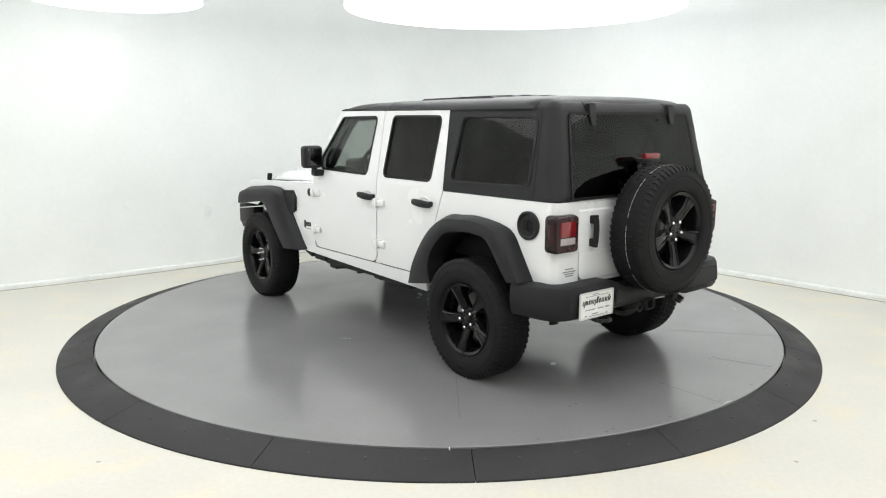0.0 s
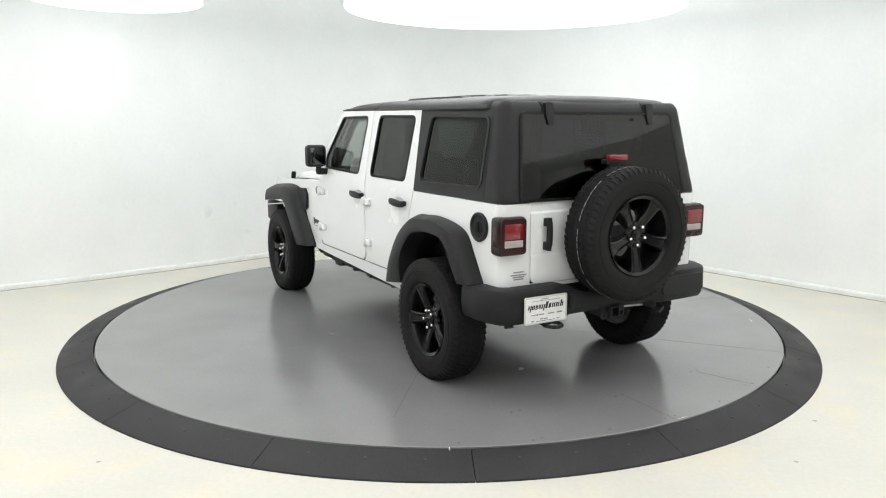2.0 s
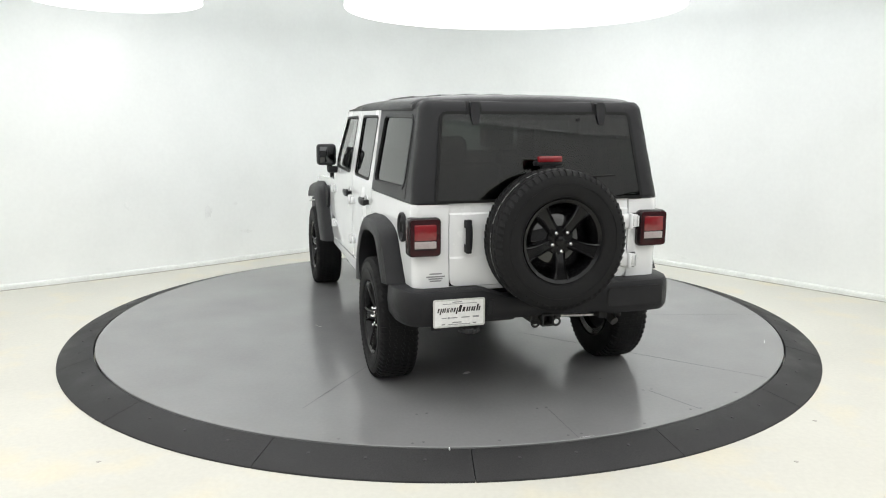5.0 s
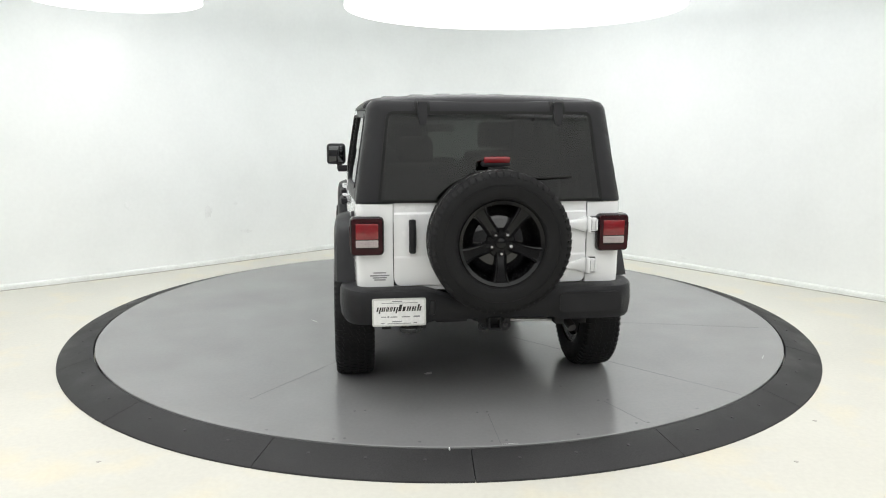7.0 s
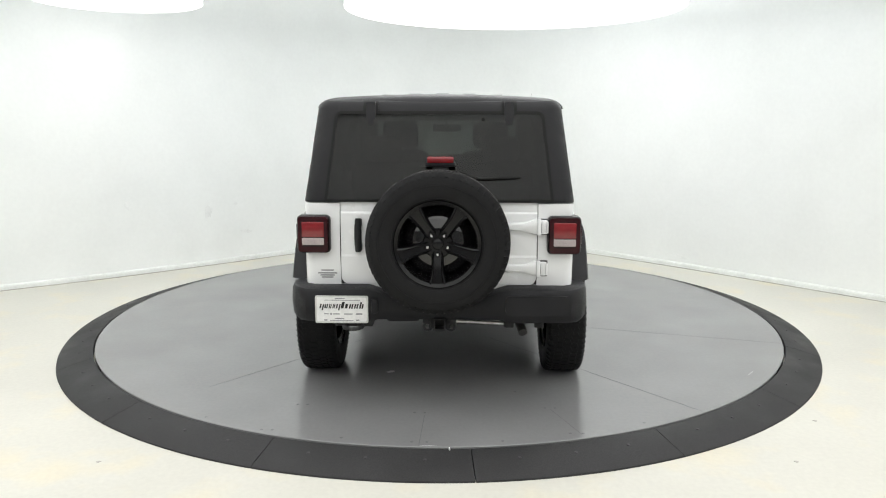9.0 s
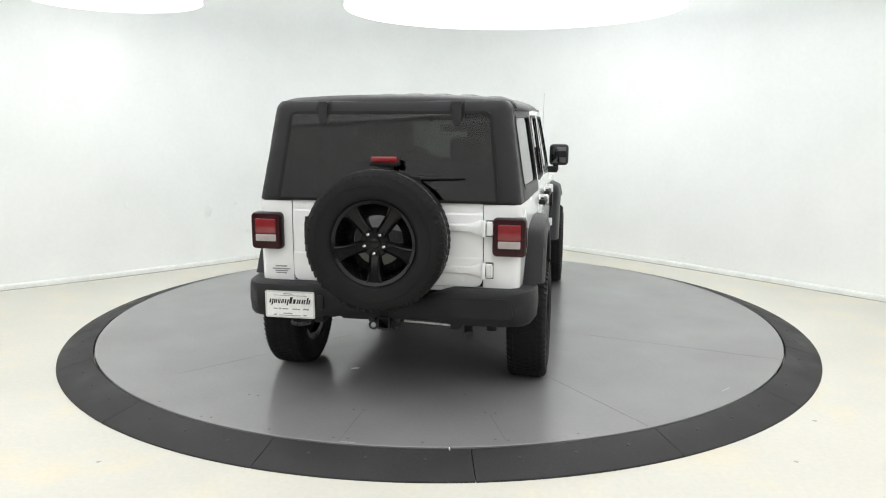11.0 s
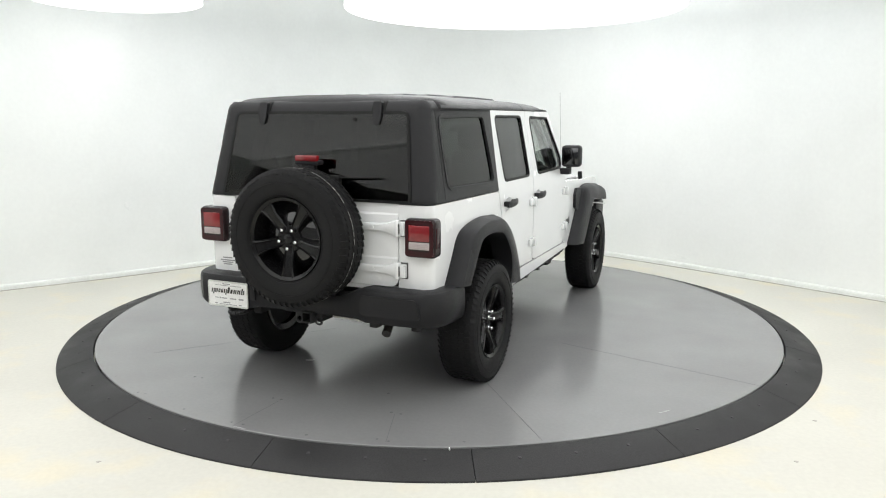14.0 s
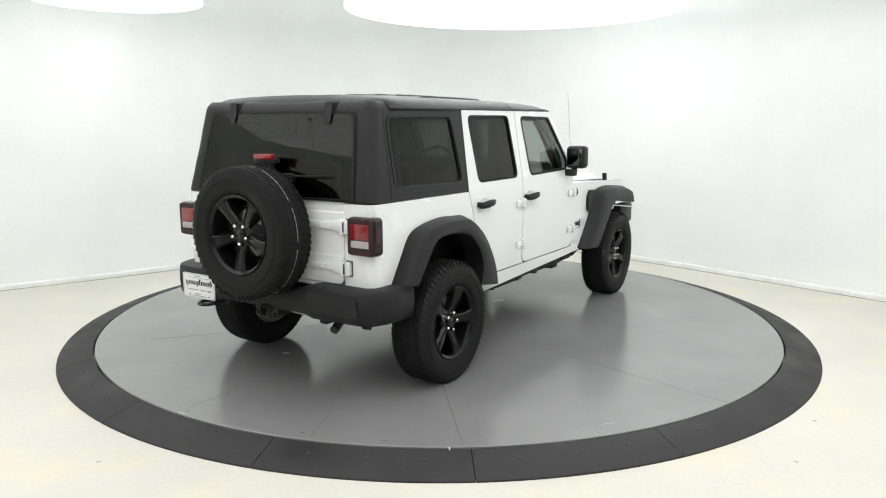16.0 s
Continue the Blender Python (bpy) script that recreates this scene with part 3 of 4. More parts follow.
def build_car():
    car = tagged(new("car"), "white four-door off-road car with black hardtop on the turntable", "car")
    # quarter panels wrap round to the tailgate
    for s, who in SIDES:
        outer = [(0.262, 1.198), (-0.944, 1.198), (-0.947, 0.73), (-0.947, 0.682), (-0.52, 0.682)] + list(reversed(ARCH_R)) + [(0.47, 0.50), (0.405, 0.79)]
        bm = bmesh.new()
        sheet(bm, outer, [], wrap(s), 0.03, cuts=LEVELS[:4] + (1.15,), cuts_u=(-0.35, -0.55, -0.697, -0.708, -0.719, -0.730, -0.741, -0.752, -0.763, -0.774, -0.783))
        q = part("quarter_panel", bm, M_WHITE, car, "white painted rear quarter panel", 30)
        # side light strip crease under the hardtop
        outer = [(0.262, 1.204), (0.284, 1.745), (0.292, 1.800), (-0.74, 1.800), (-0.756, 1.728), (-0.853, 1.222), (-0.858, 1.204)]
        hole = [(0.190, 1.276), (0.128, 1.706), (-0.520, 1.700), (-0.512, 1.288)]
        win = rounded(hole, 0.05)
        bm = bmesh.new()
        cu = [-0.30, -0.45] + [-0.56 - 0.011 * i for i in range(24)]
        sheet(bm, outer, [win], wrap(s, 0.004, 0.065, True), 0.03, cuts=LEVELS[5:] + (1.748, 1.76, 1.772, 1.784, 1.793), cuts_u=cu)
        h = part("hardtop_side", bm, M_TOP, car, "black grained hardtop side", 28)
        bm = bmesh.new()
        sheet(bm, ring_loop(win, 0.022), [ring_loop(win, 0.004)], on_side(s, 0.009), 0.012, cuts=(1.3, 1.4, 1.5, 1.6), cuts_u=(-0.3, -0.45))
        part("window_surround", bm, M_TOP, h, "raised black window surround")
        seal("window_seal", win, on_side(s, -0.002), h, 0.006)
        pane("window_pane", ring_loop(win, -0.001), on_side(s, -0.006), M_TINT, h, "dark tinted glass")
        # dark strip laid on the side as the roof overhang's shadow line
        bm = bmesh.new()
        sheet(bm, [(0.27, 1.742), (0.27, 1.752), (-0.48, 1.746), (-0.48, 1.740)], [], wrap(s, 0.0075, 0.065, True), 0.006, cuts_u=(0.0, -0.2, -0.35))
        part("roof_shadow_line", bm, M_SEAL, h, "dark strip painted as the shadow under the roof edge")
        bm = bmesh.new()
        sheet(bm, [(-0.575, 1.215), (-0.570, 1.215), (-0.555, 1.742), (-0.560, 1.742)], [], wrap(s, 0.0052, 0.065, True), 0.004, cuts=LEVELS[5:])
        part("corner_seam", bm, M_SEAL, h, "fine seam down the hardtop corner")
        # seal above the doors
        bm = bmesh.new()
        box(bm, (min(s * 0.74, s * 0.765), 0.28, 1.752), (max(s * 0.74, s * 0.765), 1.70, 1.766), 0.002)
        part("door_header_seal", bm, M_SEAL, car)
        # doors
        door(car, s, [(2.083, 1.20), (2.075, 1.262), (1.728, 1.752), (1.080, 1.752), (1.094, 1.20), (1.096, 0.570), (2.083, 0.570)], [0, 0.02, 0.015, 0.01, 0.0, 0.085, 0.09],
             [(1.950, 1.272), (1.955, 1.36), (1.675, 1.695), (1.175, 1.703), (1.245, 1.262)], [0.05, 0.03, 0.05, 0.035, 0.04], M_CLEAR, (1.103, 1.310, 1.092), 2.035, "white front door, closed, with black handle")
        door(car, s, [(1.086, 1.20), (1.072, 1.752), (0.292, 1.752), (0.270, 1.20), (0.413, 0.79), (0.60, 0.570), (1.086, 0.570)], [0, 0.01, 0.01, 0, 0.05, 0.09, 0.085],
             [(1.005, 1.262), (0.948, 1.706), (0.372, 1.706), (0.425, 1.262)], 0.04, M_TINT, (0.366, 0.574, 1.098), 1.045, "white rear door, closed, with black handle")
        # painted corner below the two doors
        bm = bmesh.new()
        sheet(bm, [(1.055, 0.566), (1.130, 0.566), (1.091, 0.622)], [], on_side(s, -0.006), 0.02)
        part("door_post_foot", bm, M_WHITE, car)
        # window divider of the rear door
        bm = bmesh.new()
        sheet(bm, [(0.535, 1.262), (0.512, 1.706), (0.500, 1.706), (0.523, 1.262)], [], on_side(s, -0.020), 0.008, cuts=(1.4, 1.55))
        part("window_divider", bm, M_SEAL, car)
        # sill and side rail
        bm = bmesh.new()
        sheet(bm, rounded([(0.45, 0.452), (0.47, 0.562), (2.22, 0.562), (2.24, 0.506)], [0, 0.0, 0, 0.01]), [], on_side(s, 0.004), 0.05, cuts=(0.49, 0.52))
        part("sill", bm, M_WHITE, car, "white painted sill")
        bm = bmesh.new()
        for ya, yb, z0, x1 in ((0.52, 0.98, 0.424, 0.800), (0.80, 1.24, 0.408, 0.790), (1.22, 1.55, 0.426, 0.796), (1.50, 2.02, 0.416, 0.785), (1.86, 1.98, 0.380, 0.770), (2.0, 2.2, 0.432, 0.800)):
            a, b = s * 0.66, s * x1
            box(bm, (min(a, b), ya, z0), (max(a, b), yb, 0.50), 0.010)
        for y0 in (0.72, 1.12, 1.46, 1.72):
            tube(bm, (s * 0.805, y0, 0.424), (s * 0.74, y0 + 0.03, 0.412), 0.011, 8)
        part("side_rail", bm, M_DARK, car, "black underbody side rail")
        # flares
        flare(car, s, [(0.65, 0.49), (0.59, 0.645), (0.47, 0.83), (0.34, 0.96), (0.18, 1.043), (0.05, 1.056), (-0.10, 1.062), (-0.30, 1.035), (-0.42, 0.985), (-0.50, 0.86), (-0.59, 0.70)],
              [(0.30, 0.55), (0.325, 0.66), (0.305, 0.75), (0.25, 0.83), (0.135, 0.925), (-0.02, 0.955), (-0.155, 0.958), (-0.27, 0.938), (-0.345, 0.86), (-0.42, 0.76), (-0.475, 0.693)], "black grained plastic rear wheel arch flare")
        flare(car, s, [(2.25, 0.515), (2.39, 0.70), (2.53, 0.88), (2.62, 1.02), (2.84, 1.052), (3.12, 1.035), (3.36, 1.01), (3.50, 0.975)],
              [(2.53, 0.497), (2.64, 0.60), (2.77, 0.74), (2.87, 0.85), (2.97, 0.895), (3.14, 0.88), (3.33, 0.86), (3.50, 0.835)], "black grained plastic front wheel arch flare")
        # pale inner strip below the front flare
        bm = bmesh.new()
        a, b = s * 0.86, s * 0.938
        box(bm, (min(a, b), 2.90, 0.826), (max(a, b), 3.50, 0.836), 0.003, 2, Matrix.Translation((0, 2.9, 0.86)) @ Matrix.Rotation(radians(-7), 4, 'X') @ Matrix.Translation((0, -2.9, -0.83)))
        box(bm, (min(a, b), 2.885, 0.825), (max(a, b), 2.91, 0.868), 0.003)
        part("flare_light_strip", bm, M_PLATE, car, "thin white strip under the front flare")
        bm = bmesh.new()
        a, b = s * 0.70, s * 0.80
        box(bm, (min(a, b), 2.24, 0.452), (max(a, b), 2.44, 0.505), 0.012, 2, Matrix.Translation((0, 2.3, 0.48)) @ Matrix.Rotation(radians(18), 4, 'X') @ Matrix.Translation((0, -2.3, -0.48)))
        part("splash_bracket", bm, M_DARK, car, "black bracket behind the front wheel")
        bm = bmesh.new()
        a, b = s * 0.80, s * 0.90
        box(bm, (min(a, b), 3.25, 0.62), (max(a, b), 3.60, 0.83), 0.03)
        part("bumper_end", bm, M_PLAST, car)
        liner(car, s, 0.0, 0.405, 0.545, 0.45, 0.82)
        liner(car, s, 3.045, 0.405, 0.50, 0.45, 0.82)
        # front fender side, cowl vent, badge
        bm = bmesh.new()
        sheet(bm, [(2.094, 0.505), (2.094, 1.128), (3.36, 1.085), (3.42, 0.94), (2.86, 0.94), (2.50, 0.80), (2.32, 0.505)], [], on_side(s, -0.006), 0.03, cuts=LEVELS[:4], cuts_u=(2.5, 3.0))
        f = part("front_fender", bm, M_WHITE, car, "white painted front fender side")
        bm = bmesh.new()
        rows = [[(s * (0.848 + h), 2.165 + r * math.cos(a), 1.045 + r * 1.15 * math.sin(a)) for a in [2 * math.pi * i / 20 for i in range(20)]] for r, h in ((0.030, -0.004), (0.030, 0.008), (0.024, 0.011), (0.022, 0.006))]
        loft(bm, rows, closed=True, caps=True)
        part("fender_badge", bm, M_PLAST, f, "small round black badge")
        bm = bmesh.new()
        for k in range(4):
            y = 2.265 - 0.032 * k
            a, b = s * 0.842, s * 0.854
            box(bm, (min(a, b), y - 0.013, 0.733 - (0.014 if k == 0 else 0)), (max(a, b), y + 0.013, 0.772 + (0.012 if k == 0 else 0)), 0.003)
        part("fender_letters", bm, M_INK, f, "black raised maker's marking")
        bm = bmesh.new()
        a, b = s * 0.842, s * 0.850
        box(bm, (min(a, b), 2.155, 0.708), (max(a, b), 2.275, 0.716))
        part("small_print", bm, M_INKG, f)
        bm = bmesh.new()
        a, b = s * 0.80, s * 0.90
        sheet(bm, rounded([(2.60, 0.83), (2.64, 1.03), (2.46, 1.04), (2.405, 0.98), (2.41, 0.86), (2.47, 0.83)], 0.02), [], on_side(s, 0.02), 0.06)
        part("fender_vent", bm, M_PLAST, f, "black fender vent panel")
        # hood latch
        bm = bmesh.new()
        a, b = s * 0.690, s * 0.735
        lean = Matrix.Translation((0, 3.25, 1.06)) @ Matrix.Rotation(radians(14), 4, "X") @ Matrix.Translation((0, -3.25, -1.06))
        box(bm, (min(a, b), 3.232, 1.035), (max(a, b), 3.262, 1.150), 0.010, 2, lean)
        box(bm, (min(a, b) + 0.008, 3.255, 1.055), (max(a, b) - 0.008, 3.280, 1.135), 0.008, 2, lean)
        part("hood_latch", bm, M_SEAL, car, "black rubber hood latch")
        for y, z in ((2.19, 1.155), (2.06 + 0.06, 1.175)):
            bm = bmesh.new()
            tube(bm, (s * 0.70, y, z), (s * 0.745, y, z), 0.008)
            part("cowl_bolt", bm, M_SEAL, car)
        # mirror
        bm = bmesh.new()
        a, b = s * 0.858, s * 1.030
        box(bm, (min(a, b), 1.885, 1.274), (max(a, b), 1.995, 1.464), 0.032, 4)
        mi = part("wing_mirror", bm, M_PLAST, car, "black square wing mirror")
        bm = bmesh.new()
        a, b = s * 0.880, s * 1.010
        box(bm, (min(a, b), 1.880, 1.296), (max(a, b), 1.890, 1.442), 0.003)
        part("mirror_glass", bm, M_MIRROR, mi, "mirror glass")
        bm = bmesh.new()
        a, b = s * 0.80, s * 0.935
        box(bm, (min(a, b), 1.905, 1.205), (max(a, b), 1.985, 1.262), 0.014)
        tube(bm, (s * 0.915, 1.95, 1.23), (s * 0.915, 1.95, 1.30), 0.025)
        part("mirror_arm", bm, M_PLAST, mi)
        # tail lamp
        bm = bmesh.new()
        a, b = s * 0.648, s * 0.848
        box(bm, (min(a, b), -0.800, 0.897), (max(a, b), -0.690, 1.127), 0.028, 4)
        tl = part("tail_lamp", bm, M_SMOKE, car, "dark smoked tail lamp with red and white lens")
        bm = bmesh.new()
        a, b = s * 0.660, s * 0.838
        sheet(bm, rounded([(a, 0.907), (b, 0.907), (b, 1.118), (a, 1.118)], 0.02), [rounded([(s * 0.684, 0.938), (s * 0.814, 0.938), (s * 0.814, 1.090), (s * 0.684, 1.090)], 0.008)], lambda u, v, d: (u, -0.8025 + d, v), 0.01)
        part("lens_bezel", bm, M_DKRED, tl, "dark smoked red bezel")
        bm = bmesh.new()
        a, b = s * 0.682, s * 0.816
        box(bm, (min(a, b), -0.806, 0.996), (max(a, b), -0.788, 1.090), 0.006)
        part("red_lens", bm, M_RED, tl, "red brake light lens")
        bm = bmesh.new()
        box(bm, (min(a, b), -0.805, 0.948), (max(a, b), -0.788, 0.992), 0.006)
        for k in range(3):
            box(bm, (min(a, b) + 0.012, -0.8065, 0.957 + 0.011 * k), (max(a, b) - 0.012, -0.798, 0.962 + 0.011 * k), 0.001)
        part("reverse_lens", bm, M_WLENS, tl, "clear reversing light lens")
        bm = bmesh.new()
        a, b = s * 0.835, s * 0.852
        box(bm, (min(a, b), -0.778, 0.955), (max(a, b), -0.735, 1.075), 0.004)
        part("side_marker", bm, M_DKRED, tl, "dark red side marker")
        # hardtop rear hinge of the glass
        bm = bmesh.new()
        xc = s * 0.412 + 0.004
        sheet(bm, rounded([(xc - 0.028, 1.792), (xc - 0.028, 1.712), (xc - 0.016, 1.658), (xc + 0.018, 1.658), (xc + 0.028, 1.712), (xc + 0.028, 1.792)], 0.008), [], lambda u, v, d: (u, ry(v) - 0.026 + d + 0.006 * (1.795 - v) / 0.14, v), 0.03, cuts=(1.68, 1.70, 1.75))
        gh = part("glass_hinge", bm, M_TOP, car, "black rear glass hinge")
        bm = bmesh.new()
        sheet(bm, [(xc - 0.046, 1.728), (xc + 0.046, 1.728), (xc + 0.046, 1.800), (xc - 0.046, 1.800)], [], lambda u, v, d: (u, ry(v) - 0.008 + d + bend(v), v), 0.01, cuts=(1.748, 1.76, 1.772, 1.784, 1.793))
        part("hinge_recess", bm, M_SEAL, gh)
    # fuel cap on the driver's side
    bm = bmesh.new()
    rows = [[(-(bx(-0.54, 1.05) + h), -0.541 + r * math.cos(a), 1.045 + r * math.sin(a)) for a in [2 * math.pi * i / 40 for i in range(40)]]
            for r, h in ((0.090, -0.010), (0.090, 0.012), (0.084, 0.017), (0.076, 0.016), (0.066, 0.005), (0.0005, 0.004))]
    loft(bm, rows, closed=True)
    fc = part("fuel_filler", bm, M_PLAST, car, "round black fuel filler surround")
    bm = bmesh.new()
    x = bx(-0.54, 1.05)
    tube(bm, (-(x + 0.002), -0.541, 1.045), (-(x + 0.010), -0.541, 1.045), 0.042, 24, 0.038)
    box(bm, (-(x + 0.018), -0.549, 1.012), (-(x + 0.006), -0.533, 1.078), 0.004)
    part("filler_cap", bm, M_SEAL, fc, "black screw cap")
    # roof: rear hardtop and front panel, with ribs
    half = [(0.0, 0.0), (0.22, -0.002), (0.42, -0.008), (0.56, -0.015), (0.64, -0.020), (0.69, -0.028), (0.725, -0.040), (0.748, -0.056), (0.761, -0.072), (0.766, -0.086)]

    def roof_part(name, stations, label):
        bm = bmesh.new()
        rows = []
        for y, dz, kx in stations:
            top = [(x * kx, y, 1.842 + z + dz * max(0.0, 1 - (x / 0.76) ** 3 * (dz > 0))) for x, z in half]
            inn = [(x * kx * 0.965, y, 1.842 + z + dz * 0.4 - 0.035 if i < 8 else 1.842 + z + dz) for i, (x, z) in enumerate(half)]
            ring = [(-x, yy, z) for x, yy, z in reversed(top)][:-1] + top + list(reversed(inn)) + [(-x, yy, z) for x, yy, z in inn][1:]
            rows.append(ring)
        loft(bm, rows, closed=True, caps=True)
        return part(name, bm, M_TOP, car, label, 38)
    roof = roof_part("hardtop_roof", [(-0.622, -0.050, 0.90), (-0.610, -0.036, 0.905), (-0.590, -0.022, 0.918), (-0.56, -0.011, 0.934), (-0.52, -0.002, 0.950), (-0.50, 0.0, 0.985), (-0.40, 0.003, 0.998), (-0.2, 0.010, 1.007), (0.1, 0.015, 1.010), (0.262, 0.015, 1.011), (0.5, 0.013, 1.011), (1.012, 0.002, 1.012)], "black grained hardtop roof")
    roof_part("roof_front_panel", [(1.020, 0.002, 1.012), (1.35, -0.006, 1.004), (1.55, -0.014, 0.995), (1.68, -0.026, 0.985), (1.735, -0.040, 0.975), (1.765, -0.060, 0.965), (1.772, -0.075, 0.962)], "black removable front roof panel")
    for x in (-0.56, -0.37, -0.185, 0.0, 0.185, 0.37, 0.56):
        bm = bmesh.new()
        rows = []
        for y, dz in ((0.02, 0.0135), (0.06, 0.0142), (0.30, 0.0146), (0.50, 0.0130), (0.80, 0.0066), (0.84, 0.0058)):
            k = 0.0085 if 0.05 < y < 0.82 else -0.004
            z = 1.842 - 0.015 * (x / 0.56) ** 2 + dz * (1 - (abs(x) / 0.76) ** 3)
            rows.append([(x - 0.047, y, z - 0.02), (x - 0.047, y, z - 0.004), (x - 0.040, y, z + k), (x + 0.040, y, z + k), (x + 0.047, y, z - 0.004), (x + 0.047, y, z - 0.02)])
        loft(bm, rows, closed=True, caps=True)
        part("roof_rib", bm, M_TOP, roof)
    # header above and strip below the rear glass
    bm = bmesh.new()
    sheet(bm, [(-0.66, 1.733), (0.66, 1.733), (0.66, 1.800), (-0.66, 1.800)], [], lambda u, v, d: (u, ry(v) + d - 0.003 + bend(v), v), 0.05, cuts=(1.748, 1.76, 1.772, 1.784, 1.793))
    part("rear_header", bm, M_TOP, car, "black rear roof header")
    gl = rounded([(-0.672, 1.214), (0.672, 1.214), (0.612, 1.728), (-0.612, 1.728)], [0.01, 0.01, 0.04, 0.04])
    bm = bmesh.new()
    sheet(bm, gl, [], lambda u, v, d: (u, ry(v) - 0.010 + d, v), 0.005)
    rg = part("rear_glass", bm, M_TINT, car, "dark tinted rear window glass")
    bm = bmesh.new()
    sheet(bm, ring_loop(gl, 0.010), [ring_loop(gl, -0.007)], lambda u, v, d: (u, ry(v) - 0.0125 + d, v), 0.016)
    part("glass_seal", bm, M_SEAL, rg)
    bm = bmesh.new()
    tube(bm, (0.262, ry(1.69) - 0.022, 1.69), (0.262, ry(1.69) + 0.01, 1.69), 0.010)
    part("washer_nozzle", bm, M_SEAL, rg)
    bm = bmesh.new()
    tube(bm, (0.20, -0.785, 1.345), (0.48, -0.765, 1.352), 0.006, 8)
    box(bm, (0.14, -0.80, 1.30), (0.22, -0.755, 1.36), 0.01)
    part("rear_wiper", bm, M_SEAL, rg, "black rear wiper arm")
    # tailgate
    g = rounded([(-0.5895, 0.706), (0.5895, 0.706), (0.5895, 1.204), (-0.5895, 1.204)], [0.05, 0.05, 0.004, 0.004])
    bm = bmesh.new()

    def gate_face(u, v, d):
        o = 0.0
        if abs(u) > 0.56:
            o = 0.004 * (abs(u) - 0.56) / 0.023
        o += 0.006 * max(0.0, min(1.0, (v - 1.135) / 0.012)) - 0.005 * max(0.0, min(1.0, (0.885 - v) / 0.012))
        return (u, -0.754 + d + o, v)
    sheet(bm, g, [], gate_face, 0.03, cuts=(0.73, 0.873, 0.885, 1.135, 1.147, 1.19), cuts_u=(-0.56, -0.3, 0, 0.3, 0.56))
    gate = part("tailgate", bm, M_WHITE, car, "white tailgate, closed, carrying the spare wheel", 20)
    bm = bmesh.new()
    box(bm, (-0.70, -0.725, 0.68), (0.70, -0.70, 1.20))
    part("gate_lining", bm, M_CABIN, car)
    bm = bmesh.new()
    box(bm, (-0.592, -0.753, 0.676), (0.592, -0.722, 0.702), 0.004)
    part("rear_sill", bm, M_WHITE, car, "white painted rear sill")
    for z in (1.060, 0.808):
        bm = bmesh.new()
        rows = []
        for x, hz, hy in ((0.24, 0.024, 0.010), (0.36, 0.024, 0.017), (0.47, 0.025, 0.021), (0.515, 0.028, 0.022), (0.550, 0.040, 0.022), (0.572, 0.048, 0.022), (0.588, 0.048, 0.022)):
            rows.append([(x, -0.752, z - hz), (x, -0.756 - hy * 0.7, z - hz * 0.9), (x, -0.756 - hy, z - hz * 0.6), (x, -0.756 - hy, z + hz * 0.6), (x, -0.756 - hy * 0.7, z + hz * 0.9), (x, -0.752, z + hz)])
        loft(bm, rows, closed=True, caps=True)
        box(bm, (0.585, -0.796, z - 0.050), (0.612, -0.75, z + 0.050), 0.009)
        box(bm, (0.609, -0.782, z - 0.042), (0.650, -0.75, z + 0.042), 0.009)
        gh = part("gate_hinge", bm, M_WHITE, gate, "white painted tailgate hinge")
        bm = bmesh.new()
        tube(bm, (0.646, -0.786, z - 0.034), (0.646, -0.786, z + 0.034), 0.0075, 12)
        part("hinge_pin", bm, M_WHITE, gh)
        # dark strip and larger dark plate stand in for the hinge's shadow gaps
        bm = bmesh.new()
        box(bm, (0.6075, -0.793, z - 0.030), (0.6125, -0.780, z + 0.030))
        part("hinge_shadow_gap", bm, M_SEAM, gh)
        bm = bmesh.new()
        box(bm, (0.604, -0.7575, z - 0.050), (0.656, -0.745, z + 0.050), 0.006)
        part("hinge_shadow_plate", bm, M_SEAM, gh, "dark plate painted as the shadow gap round the hinge foot")
        bm = bmesh.new()
        tube(bm, (0.43, -0.770, z), (0.43, -0.7795, z), 0.012, 16, 0.010)
        part("hinge_bolt", bm, M_WHITE, gh)
    bm = bmesh.new()
    rows = []
    for f in (0.0, 0.06, 0.2, 0.4, 0.6, 0.8, 0.94, 1.0):
        z = 0.908 + 0.200 * f
        k = math.sin(math.pi * min(max(f, 0.06), 0.94)) ** 0.3
        wv = 0.028 - 0.006 * math.sin(math.pi * f)
        rows.append([(-0.480 + wv * k * math.cos(a), -0.778 - 0.016 * k + 0.016 * math.sin(a), z) for a in [2 * math.pi * i / 12 for i in range(12)]])
    loft(bm, rows, closed=True, caps=True)
    for z in (0.935, 1.08):
        box(bm, (-0.500, -0.79, z - 0.025), (-0.460, -0.75, z + 0.025), 0.006)
    part("gate_handle", bm, M_PLAST, gate, "matt black tailgate handle")
    bm = bmesh.new()
    for k, (w, z) in enumerate(((0.075, 0.787), (0.115, 0.770), (0.085, 0.757), (0.07, 0.744))):
        box(bm, (-0.675 - w / 2, ry(0.8) - 0.0015, z - 0.004), (-0.675 + w / 2, ry(0.8) + 0.001, z + 0.004))
    part("dealer_sticker", bm, M_INKG, car, "small grey printed sticker")
    # spare wheel carrier and high brake lamp
    bm = bmesh.new()
    tube(bm, (0.003, -0.76, 0.998), (0.003, -0.91, 0.998), 0.13, 24, 0.10)
    box(bm, (-0.15, -0.79, 0.90), (0.16, -0.755, 1.12), 0.02)
    box(bm, (-0.035, LAMP_Y + 0.01, 1.05), (0.06, LAMP_Y + 0.05, 1.43), 0.012)
